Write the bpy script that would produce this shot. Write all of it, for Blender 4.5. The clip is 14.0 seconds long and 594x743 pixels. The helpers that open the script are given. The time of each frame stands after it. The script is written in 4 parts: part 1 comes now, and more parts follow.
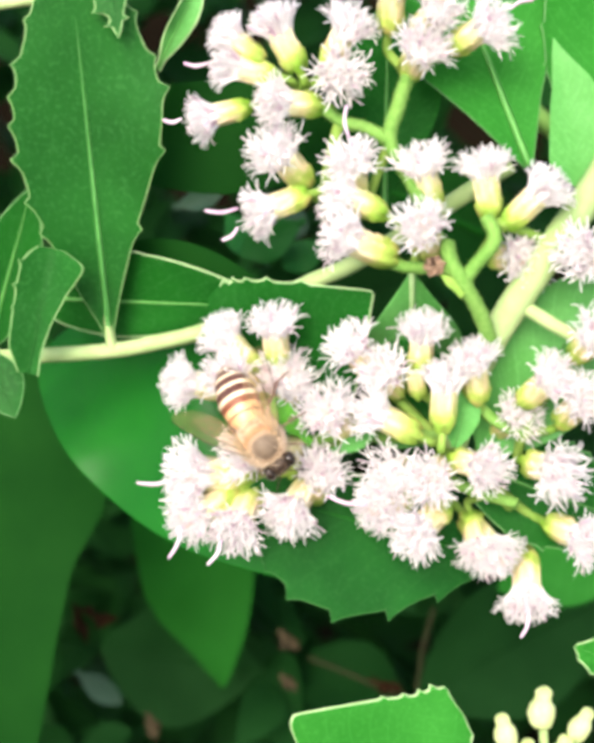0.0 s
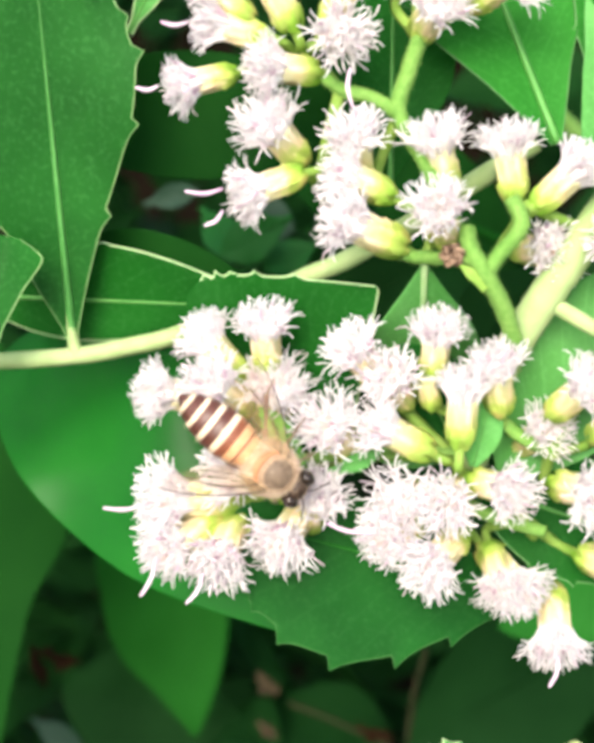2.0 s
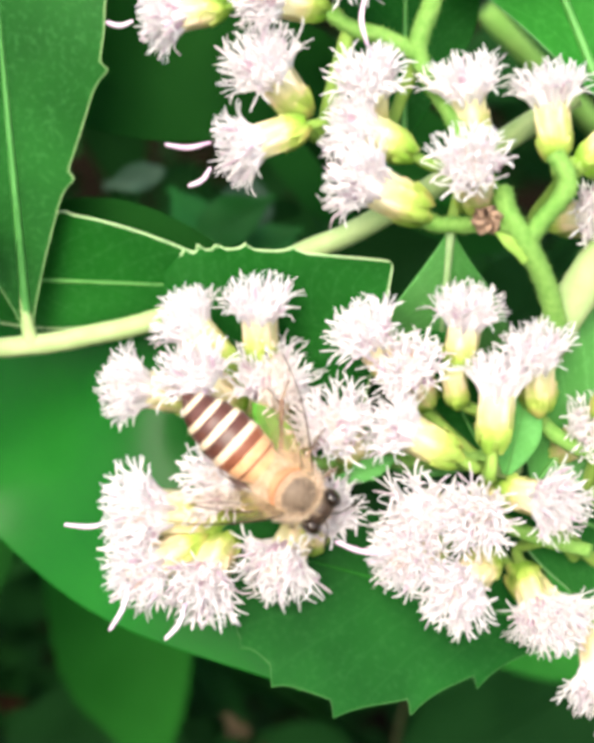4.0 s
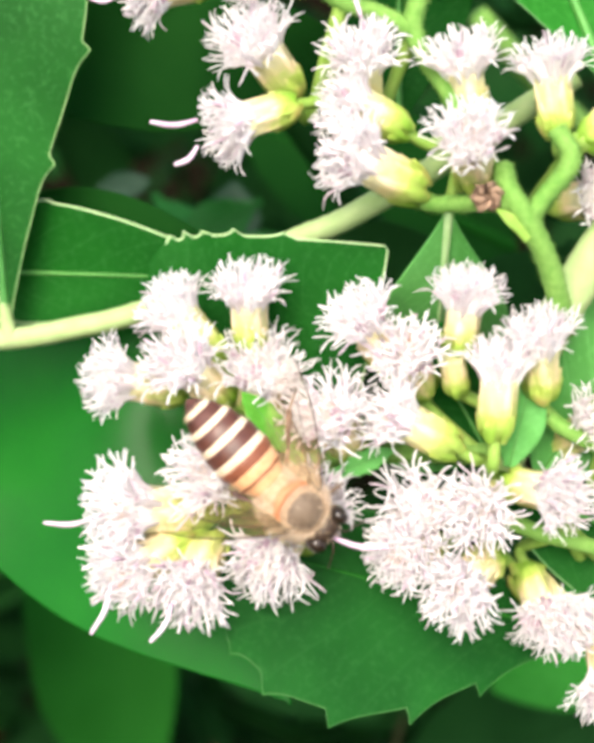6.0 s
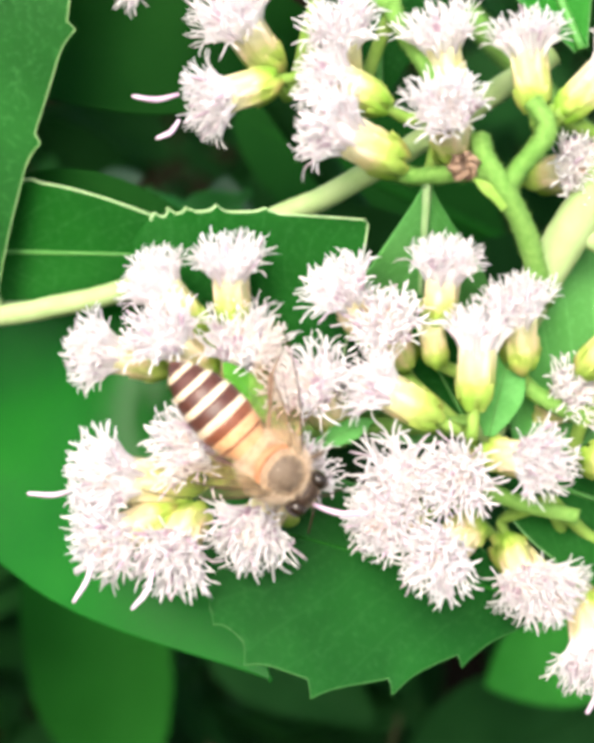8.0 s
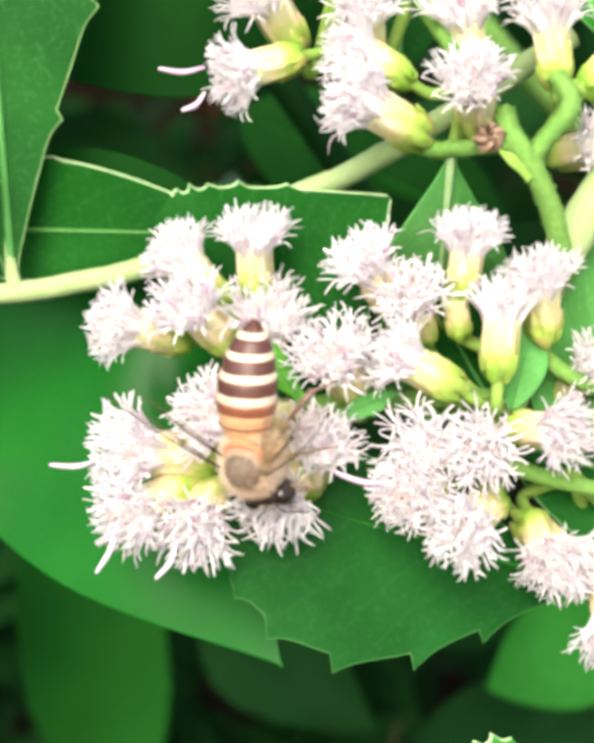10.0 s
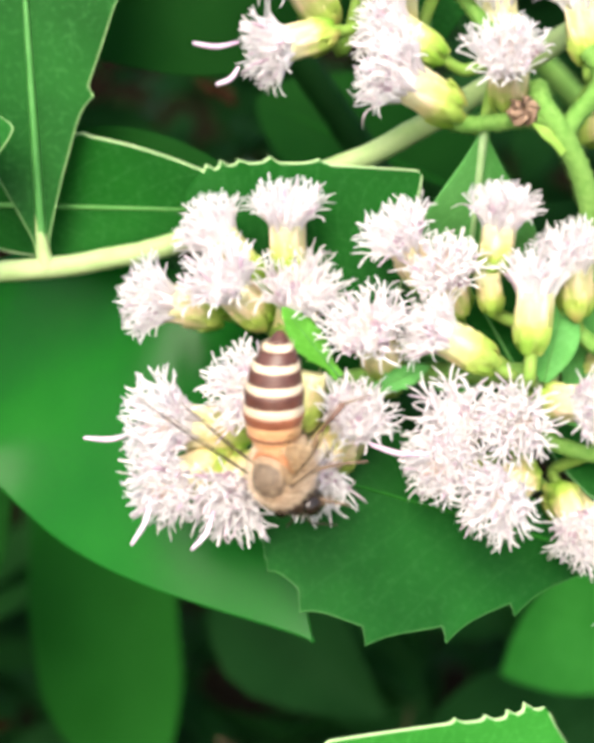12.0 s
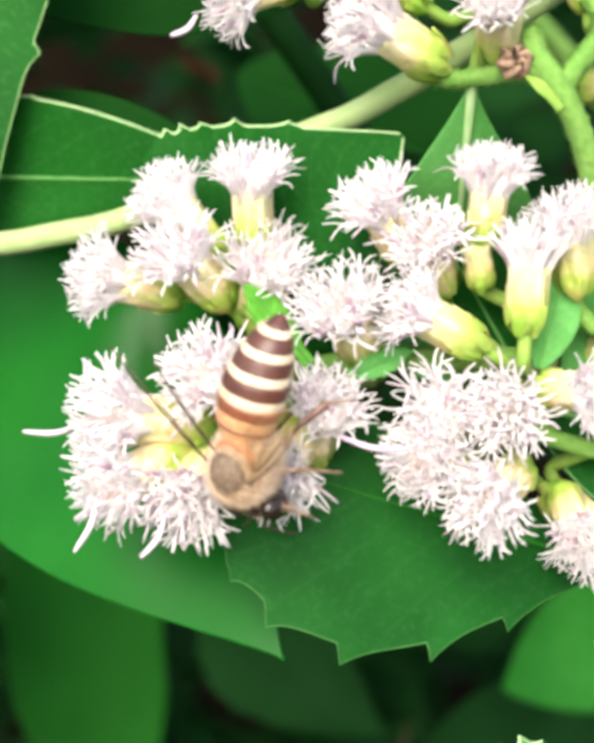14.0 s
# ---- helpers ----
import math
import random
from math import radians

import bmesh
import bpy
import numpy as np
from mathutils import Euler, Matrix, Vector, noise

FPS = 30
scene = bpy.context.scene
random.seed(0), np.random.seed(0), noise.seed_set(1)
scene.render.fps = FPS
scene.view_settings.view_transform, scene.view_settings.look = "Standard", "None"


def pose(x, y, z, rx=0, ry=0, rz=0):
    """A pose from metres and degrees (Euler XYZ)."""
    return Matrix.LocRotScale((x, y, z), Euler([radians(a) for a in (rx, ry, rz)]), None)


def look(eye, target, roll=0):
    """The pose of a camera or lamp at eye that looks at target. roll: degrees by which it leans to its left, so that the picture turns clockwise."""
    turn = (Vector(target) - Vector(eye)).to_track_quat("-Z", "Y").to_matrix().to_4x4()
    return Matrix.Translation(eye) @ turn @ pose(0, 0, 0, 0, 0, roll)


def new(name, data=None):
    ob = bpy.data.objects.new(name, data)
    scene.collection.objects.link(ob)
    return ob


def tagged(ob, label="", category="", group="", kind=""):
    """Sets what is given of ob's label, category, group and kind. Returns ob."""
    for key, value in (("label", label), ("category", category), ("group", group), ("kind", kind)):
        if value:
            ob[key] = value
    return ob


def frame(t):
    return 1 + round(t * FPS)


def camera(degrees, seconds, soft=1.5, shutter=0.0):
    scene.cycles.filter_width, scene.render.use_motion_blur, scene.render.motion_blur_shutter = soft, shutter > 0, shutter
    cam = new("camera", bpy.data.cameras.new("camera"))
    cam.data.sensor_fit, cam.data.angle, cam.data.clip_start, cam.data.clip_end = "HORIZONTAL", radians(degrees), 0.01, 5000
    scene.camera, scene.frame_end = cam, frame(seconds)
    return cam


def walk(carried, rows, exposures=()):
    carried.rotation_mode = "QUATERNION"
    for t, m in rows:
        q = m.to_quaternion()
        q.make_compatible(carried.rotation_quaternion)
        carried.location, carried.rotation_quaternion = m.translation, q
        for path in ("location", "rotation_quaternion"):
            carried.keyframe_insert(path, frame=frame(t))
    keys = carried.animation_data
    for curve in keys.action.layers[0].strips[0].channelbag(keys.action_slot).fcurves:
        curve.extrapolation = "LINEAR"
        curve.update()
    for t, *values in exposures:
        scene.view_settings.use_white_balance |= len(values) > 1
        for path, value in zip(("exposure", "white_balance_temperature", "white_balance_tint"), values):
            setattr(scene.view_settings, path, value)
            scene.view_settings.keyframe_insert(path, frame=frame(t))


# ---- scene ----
MM = 0.001
# The plant is laid out in millimetres: x to the right, y away from the viewer, z up the shoot.
# The shoot leans 30 degrees back over the ground.
BASE = pose(0, 0, 0.26, -30, 0, 0)


def plant(x, y, z):
    return Vector((x * MM, y * MM, z * MM))


def eye(x, y, z, yaw, pitch, roll):
    return BASE @ pose(x * MM, y * MM, z * MM, 0, 0, yaw) @ pose(0, 0, 0, 90 + pitch) @ pose(0, 0, 0, 0, 0, roll)


# ---- camera ----
cam = camera(24, 14.0, soft=5.6)
walk(cam, [
    (0, eye(1.08, -114.09, 1.06, 0.49, -0.37, -0.21)),
    (0.5, eye(-0.51, -109.72, 0.83, -0.12, 0.12, -0.27)),
    (1, eye(-1.59, -105.35, 0.64, -0.72, 0.47, -0.20)),
    (1.5, eye(-1.96, -100.91, -0.15, -1.02, 0.87, 0.07)),
    (2, eye(-1.25, -98.45, -0.79, -1.05, 0.94, -0.10)),
    (2.5, eye(-0.72, -92.90, -1.23, -1.16, 1.66, -0.09)),
    (3, eye(-1.71, -88.54, -1.93, -1.84, 1.81, -0.06)),
    (5.5, eye(-6.73, -77.80, -4.72, -4.83, 3.61, -0.18)),
    (6, eye(-4.78, -78.33, -6.57, -4.21, 4.44, -0.33)),
    (6.5, eye(-4.19, -78.61, -7.63, -4.11, 5.10, -0.32)),
    (7, eye(-5.17, -78.46, -8.40, -4.76, 5.22, -0.36)),
    (7.5, eye(-4.49, -78.60, -9.25, -4.29, 5.30, -0.20)),
    (8, eye(-3.23, -78.91, -10.08, -3.83, 5.74, -0.47)),
    (10.5, eye(-6.36, -78.38, -14.24, -5.04, 7.43, -0.33)),
    (11, eye(-6.02, -78.99, -13.62, -4.76, 7.36, -0.50)),
    (11.5, eye(-7.27, -78.77, -14.13, -5.21, 7.58, -0.38)),
    (12, eye(-8.59, -78.21, -15.62, -5.37, 7.50, -0.38)),
    (12.5, eye(-8.62, -74.58, -16.98, -5.55, 7.69, -0.38)),
    (13, eye(-6.79, -72.55, -17.32, -5.18, 7.77, -0.45)),
    (13.5, eye(-5.48, -70.83, -16.71, -5.26, 8.04, -0.49)),
    (14, eye(-5.30, -69.71, -15.57, -4.79, 7.77, -0.38)),
], exposures=[(0, 1.4, 7000, 8), (14, 1.4, 7000, 8)])

cam.data.dof.use_dof, cam.data.dof.aperture_fstop = True, 48.0

# ---- light: bright hazy daylight from above and behind the viewer ----
SUN_UP, SUN_TURN = 46.0, 200.0
world = bpy.data.worlds.new("sky")
scene.world = world
world.use_nodes = True
sky = world.node_tree.nodes.new("ShaderNodeTexSky")
sky.sky_type, sky.sun_disc = "NISHITA", False
sky.sun_elevation, sky.sun_rotation = radians(SUN_UP), radians(SUN_TURN)
sky.air_density, sky.dust_density = 1.0, 3.0
world.node_tree.links.new(sky.outputs[0], world.node_tree.nodes["Background"].inputs[0])
world.node_tree.nodes["Background"].inputs[1].default_value = 0.15
sun = new("sun", bpy.data.lights.new("sun", "SUN"))
sun.data.energy, sun.data.angle, sun.data.color = 1.9, radians(38), (1.0, 0.96, 0.9)
az, el = radians(SUN_TURN), radians(SUN_UP)
to_sun = Vector((math.sin(az) * math.cos(el), math.cos(az) * math.cos(el), math.sin(el)))
sun.matrix_world = look(to_sun * 3, (0, 0, 0))


# ---- materials ----
def material(name, rough=0.5):
    m = bpy.data.materials.new(name)
    m.use_nodes = True
    b = m.node_tree.nodes["Principled BSDF"]
    b.inputs["Roughness"].default_value = rough
    return m, m.node_tree, b


def add(tree, kind, **values):
    n = tree.nodes.new(kind)
    for key, v in values.items():
        n.inputs[key.replace("_", " ")].default_value = v
    return n


def calc(tree, op, a, b=None, c=None):
    n = tree.nodes.new("ShaderNodeMath")
    n.operation = op
    for k, v in enumerate((a, b, c)):
        if v is None:
            continue
        if isinstance(v, (int, float)):
            n.inputs[k].default_value = v
        else:
            tree.links.new(v, n.inputs[k])
    return n.outputs[0]


def ramp(tree, fac, stops):
    n = tree.nodes.new("ShaderNodeValToRGB")
    while len(n.color_ramp.elements) < len(stops):
        n.color_ramp.elements.new(0.5)
    for e, (p, col) in zip(n.color_ramp.elements, stops):
        e.position, e.color = p, (*col, 1)
    if fac is not None:
        tree.links.new(fac, n.inputs[0])
    return n.outputs[0]


def mix(tree, fac, a, b):
    n = tree.nodes.new("ShaderNodeMix")
    n.data_type = "RGBA"
    for k, v in ((0, fac), (6, a), (7, b)):
        if isinstance(v, (int, float)):
            n.inputs[k].default_value = v
        elif isinstance(v, tuple):
            n.inputs[k].default_value = (*v, 1)
        else:
            tree.links.new(v, n.inputs[k])
    return n.outputs[2]


def coords(tree, space="Object"):
    return tree.nodes.new("ShaderNodeTexCoord").outputs[space]


def noise_of(tree, scale, detail=3.0, where=None):
    n = add(tree, "ShaderNodeTexNoise", Scale=scale, Detail=detail)
    tree.links.new(where or coords(tree), n.inputs["Vector"])
    return n.outputs["Fac"]


def bumped(tree, bsdf, height, strength, distance):
    n = add(tree, "ShaderNodeBump", Strength=strength, Distance=distance)
    tree.links.new(height, n.inputs["Height"])
    tree.links.new(n.outputs[0], bsdf.inputs["Normal"])


def through_light(m, share, colour):
    """Lets part of the light pass through a thin sheet."""
    t = m.node_tree
    out, b = t.nodes["Material Output"], t.nodes["Principled BSDF"]
    tr, mx = t.nodes.new("ShaderNodeBsdfTranslucent"), t.nodes.new("ShaderNodeMixShader")
    mx.inputs[0].default_value = share
    if isinstance(colour, tuple):
        tr.inputs[0].default_value = (*colour, 1)
    else:
        t.links.new(colour, tr.inputs[0])
    t.links.new(b.outputs[0], mx.inputs[1])
    t.links.new(tr.outputs[0], mx.inputs[2])
    t.links.new(mx.outputs[0], out.inputs[0])


def leaf_material(name, deep, light, rough, speck=0.5, veins=0.35, gloss=0.08, relief=0.35):
    m, t, b = material(name, rough)
    uv = coords(t, "UV")
    sep = t.nodes.new("ShaderNodeSeparateXYZ")
    t.links.new(uv, sep.inputs[0])
    across = calc(t, "ABSOLUTE", calc(t, "SUBTRACT", sep.outputs[1], 0.5))
    bend = noise_of(t, 90.0, 2.0)
    run = calc(t, "FRACT", calc(t, "ADD", calc(t, "SUBTRACT", calc(t, "MULTIPLY", sep.outputs[0], 8.0), calc(t, "MULTIPLY", across, 4.4)), calc(t, "MULTIPLY", bend, 0.7)))
    line = calc(t, "SUBTRACT", 1.0, calc(t, "MINIMUM", calc(t, "MULTIPLY", calc(t, "ABSOLUTE", calc(t, "SUBTRACT", run, 0.5)), 14.0), 1.0))
    large, fine = noise_of(t, 130.0, 4.0), noise_of(t, 2600.0, 3.0)
    col = ramp(t, large, [(0.3, deep), (0.72, light)])
    pale = tuple(min(1.0, v * 1.6 + 0.02) for v in light)
    spots = calc(t, "MULTIPLY", calc(t, "MAXIMUM", calc(t, "SUBTRACT", fine, 0.5), 0.0), speck * 4)
    col = mix(t, spots, col, pale)
    col = mix(t, calc(t, "MULTIPLY", line, veins), col, pale)
    t.links.new(col, b.inputs["Base Color"])
    b.inputs["Specular IOR Level"].default_value = gloss
    height = calc(t, "ADD", calc(t, "MULTIPLY", line, -1.5 * veins), calc(t, "ADD", fine, calc(t, "MULTIPLY", large, 2.0)))
    bumped(t, b, height, relief, 0.00012)
    through_light(m, 0.22, tuple(min(1.0, v * 1.7) for v in light))
    return m


def plain_material(name, a, b_col, rough, scale=900.0, bump=0.3, distance=0.0001, glow=0.0, gloss=0.3):
    m, t, b = material(name, rough)
    b.inputs["Specular IOR Level"].default_value = gloss
    n = noise_of(t, scale, 4.0)
    big = noise_of(t, scale * 0.13, 2.0)
    col = ramp(t, calc(t, "ADD", calc(t, "MULTIPLY", n, 0.5), calc(t, "MULTIPLY", big, 0.5)), [(0.32, a), (0.68, b_col)])
    t.links.new(col, b.inputs["Base Color"])
    bumped(t, b, n, bump, distance)
    if glow:
        through_light(m, glow, col)
    return m


LEAF = leaf_material("leaf_green", (0.004, 0.057, 0.006), (0.008, 0.097, 0.01), 0.5, 0.35, 0.2, 0.05)
LEAF_BROAD = leaf_material("leaf_broad", (0.006, 0.066, 0.008), (0.012, 0.108, 0.014), 0.45, 0.5, 0.05, 0.08, 0.3)
LEAF_MOTTLED = leaf_material("leaf_mottled", (0.005, 0.054, 0.008), (0.011, 0.1, 0.015), 0.4, 0.22, 0.12, 0.04, 0.25)
LEAF_LIGHT = leaf_material("leaf_light_green", (0.012, 0.13, 0.012), (0.028, 0.205, 0.025), 0.5, 0.3, 0.2, 0.05)
LEAF_SMOOTH = leaf_material("leaf_glossy", (0.005, 0.095, 0.01), (0.01, 0.128, 0.014), 0.22, 0.0, 0.0, 0.09, 0.04)
LEAF_MID = leaf_material("leaf_mid_green", (0.009, 0.1, 0.014), (0.016, 0.13, 0.022), 0.55, 0.02, 0.0, 0.15)
# Near-black green: deep shade is put into the leaf colour itself.
LEAF_DARK_SHADE = leaf_material("leaf_dark_shade", (0.004, 0.027, 0.005), (0.008, 0.042, 0.009), 0.6, 0.05, 0.02, 0.03)
LEAF_BACK = leaf_material("leaf_plain_green", (0.0065, 0.068, 0.0065), (0.01, 0.09, 0.01), 0.55, 0.02, 0.0, 0.02)
# The next green has shade mixed into its colour, for leaves at the back.
LEAF_SHADE = leaf_material("leaf_shade_green", (0.004, 0.038, 0.005), (0.007, 0.052, 0.007), 0.6, 0.02, 0.0, 0.02)
LEAF_PALE = leaf_material("leaf_pale_green", (0.06, 0.25, 0.05), (0.13, 0.38, 0.11), 0.5, 0.3, 0.25)
LEAF_YOUNG = leaf_material("leaf_young", (0.06, 0.25, 0.02), (0.13, 0.38, 0.06), 0.5, 0.4, 0.25, 0.05)
LEAF_RIM = plain_material("leaf_rim", (0.26, 0.46, 0.18), (0.42, 0.58, 0.3), 0.5)
LEAF_RIM_DIM = plain_material("leaf_rim_green", (0.03, 0.15, 0.025), (0.1, 0.25, 0.08), 0.5)
LEAF_RIM_FINE = plain_material("leaf_rim_fine", (0.1, 0.26, 0.07), (0.26, 0.42, 0.17), 0.5)
LEAF_RIM_LOW = plain_material("leaf_rim_low", (0.015, 0.1, 0.015), (0.05, 0.18, 0.04), 0.5)
MIDRIB_DIM = plain_material("midrib_dim", (0.03, 0.17, 0.025), (0.075, 0.26, 0.06), 0.5)
MIDRIB = plain_material("midrib_green", (0.05, 0.22, 0.035), (0.11, 0.32, 0.075), 0.5)
STEM_PALE = plain_material("stem_pale", (0.25, 0.37, 0.14), (0.37, 0.46, 0.22), 0.6, 900.0, 0.6, gloss=0.1)
STEM = plain_material("stem_green", (0.1, 0.24, 0.045), (0.2, 0.36, 0.09), 0.7, 2400.0, 0.8, 0.00015, gloss=0.05)
BRACT = plain_material("bract_green", (0.15, 0.31, 0.045), (0.32, 0.46, 0.11), 0.6, 900.0, 0.7, 0.0002, 0.15, 0.1)
BUD = plain_material("bud_cream", (0.33, 0.42, 0.15), (0.56, 0.6, 0.33), 0.6, 900.0, 0.7, 0.0003, gloss=0.1)
BROWN = plain_material("dry_bud_brown", (0.08, 0.04, 0.025), (0.38, 0.25, 0.17), 0.7, 1500.0, 0.9, 0.0003)
LEAF_GREY = leaf_material("leaf_grey_green", (0.02, 0.05, 0.03), (0.035, 0.08, 0.05), 0.5, 0.1, 0.05, 0.1)
TWIG = plain_material("twig_bark", (0.012, 0.014, 0.006), (0.035, 0.036, 0.016), 0.9, 200.0, gloss=0.05)
LITTER_PALE = plain_material("dry_pale", (0.024, 0.019, 0.01), (0.06, 0.046, 0.026), 0.9, 200.0, gloss=0.05)
LITTER = plain_material("dry_leaf", (0.008, 0.004, 0.002), (0.03, 0.014, 0.006), 0.9, 90.0, gloss=0.03)


def involucre_material():
    m, t, b = material("involucre", 0.7)
    b.inputs["Specular IOR Level"].default_value = 0.1
    sep = t.nodes.new("ShaderNodeSeparateXYZ")
    t.links.new(coords(t), sep.inputs[0])
    up = calc(t, "ADD", calc(t, "MULTIPLY", sep.outputs[2], 260.0), calc(t, "MULTIPLY", calc(t, "SUBTRACT", noise_of(t, 600.0), 0.5), 0.8))
    rnd = t.nodes.new("ShaderNodeObjectInfo").outputs["Random"]
    col = ramp(t, up, [(0.08, (0.2, 0.42, 0.04)), (0.33, (0.42, 0.55, 0.11)), (0.5, (0.84, 0.68, 0.41)), (0.8, (0.93, 0.79, 0.6))])
    col = mix(t, calc(t, "MULTIPLY", rnd, 0.3), col, (0.5, 0.56, 0.16))
    isle = t.nodes.new("ShaderNodeNewGeometry").outputs["Random Per Island"]
    col = mix(t, calc(t, "MULTIPLY", calc(t, "MAXIMUM", calc(t, "SUBTRACT", isle, 0.5), 0.0), 0.8), col, (0.42, 0.52, 0.14))
    blush = calc(t, "MULTIPLY", calc(t, "MAXIMUM", calc(t, "SUBTRACT", noise_of(t, 420.0, 2.0), 0.52), 0.0), 3.0)
    col = mix(t, blush, col, (0.8, 0.5, 0.24))
    t.links.new(col, b.inputs["Base Color"])
    bumped(t, b, noise_of(t, 1700.0, 5.0), 0.7, 0.0003)
    through_light(m, 0.2, col)
    return m


def petal_material(name, dark, pale, share):
    m, t, b = material(name, 0.7)
    b.inputs["Specular IOR Level"].default_value = 0.12
    isle = t.nodes.new("ShaderNodeNewGeometry").outputs["Random Per Island"]
    col = ramp(t, isle, [(0.0, dark), (0.16, pale), (1.0, (0.94, 0.92, 0.92))])
    col = mix(t, calc(t, "MULTIPLY", noise_of(t, 1800.0), 0.28), col, (0.93, 0.88, 0.91))
    t.links.new(col, b.inputs["Base Color"])
    through_light(m, share, col)
    return m


INVOLUCRE = involucre_material()
PETAL = petal_material("petal_white", (0.74, 0.6, 0.69), (0.91, 0.885, 0.9), 0.45)
TUBE = petal_material("floret_tube", (0.6, 0.37, 0.5), (0.86, 0.79, 0.81), 0.45)
MAUVE = petal_material("floret_mauve", (0.5, 0.3, 0.42), (0.8, 0.62, 0.74), 0.3)
THROAT = plain_material("floret_throat", (0.9, 0.85, 0.84), (0.95, 0.93, 0.9), 0.6, 1600.0, 0.5, 0.0002, 0.3)
PEACH = petal_material("floret_centre", (0.86, 0.6, 0.44), (0.93, 0.8, 0.7), 0.4)
SPIKE = plain_material("closed_floret", (0.6, 0.34, 0.54), (0.86, 0.74, 0.84), 0.5, 700.0, 0.2, 0.0001, 0.2)


# ---- mesh helpers ----
def mesh_of(bm, name, *mats):
    me = bpy.data.meshes.new(name)
    bm.normal_update()
    bm.to_mesh(me)
    bm.free()
    for m in mats:
        me.materials.append(m)
    for p in me.polygons:
        p.use_smooth = True
    return me


def child(name, me, parent, m=None, label=""):
    ob = new(name, me)
    ob.parent = parent
    ob.matrix_basis = m if m is not None else Matrix()
    if label:
        ob["label"] = label
    return ob


def part(name, bm, mat, parent, label="", m=None):
    return child(name, mesh_of(bm, name, mat), parent, m, label)


def thing(name, label, category, kind="", m=None, group=""):
    ob = new(name)
    ob.empty_display_size = 0.005
    ob.matrix_basis = m if m is not None else BASE
    return tagged(ob, label, category, group, kind)


def spline(points, steps):
    """A smooth line through the points, with a number (a radius) carried along."""
    p = [Vector(q) for q in points]
    p = [p[0] * 2 - p[1]] + p + [p[-1] * 2 - p[-2]]
    out = []
    for k in range(1, len(p) - 2):
        a, b, c, d = p[k - 1:k + 3]
        for j in range(steps):
            u = j / steps
            out.append(0.5 * (2 * b + (c - a) * u + (2 * a - 5 * b + 4 * c - d) * u * u + (3 * b - a - 3 * c + d) * u ** 3))
    return out + [p[-2]]


def tube(bm, line, radius, sides=10, rough=0.0, mat=0, caps=True):
    """A round skin along a line; radius(u) for u from 0 to 1, in the line's unit."""
    rings, up = [], Vector((0.3, -0.8, 0.52)).normalized()
    n = len(line)
    for k, p in enumerate(line):
        way = (line[min(k + 1, n - 1)] - line[max(k - 1, 0)]).normalized()
        side = way.cross(up)
        side = side.normalized() if side.length > 1e-6 else way.orthogonal().normalized()
        top = side.cross(way)
        r = radius(k / (n - 1))
        ring = []
        for j in range(sides):
            a = 2 * math.pi * j / sides
            rr = r * (1 + rough * (random.random() - 0.5))
            ring.append(bm.verts.new(p + side * math.cos(a) * rr + top * math.sin(a) * rr))
        rings.append(ring)
    for a, b in zip(rings, rings[1:]):
        for j in range(sides):
            bm.faces.new((a[j], a[(j + 1) % sides], b[(j + 1) % sides], b[j])).material_index = mat
    if caps:
        bm.faces.new(rings[0][::-1]).material_index = mat
        bm.faces.new(rings[-1]).material_index = mat


def lathe(bm, outline, sides=16, mat=0, m=None, rough=0.0):
    """A turned body about x: outline of (x, radius) or (x, radius y, radius z)."""
    rings = []
    for o in outline:
        x, ry = o[0], o[1]
        rz = o[2] if len(o) > 2 else ry
        ring = []
        for j in range(sides):
            a = 2 * math.pi * j / sides
            v = Vector((x, ry * math.cos(a), rz * math.sin(a))) * (1 + rough * (random.random() - 0.5))
            ring.append(bm.verts.new(m @ v if m is not None else v))
        rings.append(ring)
    for a, b in zip(rings, rings[1:]):
        for j in range(sides):
            bm.faces.new((a[j], a[(j + 1) % sides], b[(j + 1) % sides], b[j])).material_index = mat
    bm.faces.new(rings[0][::-1]).material_index = mat
    bm.faces.new(rings[-1]).material_index = mat


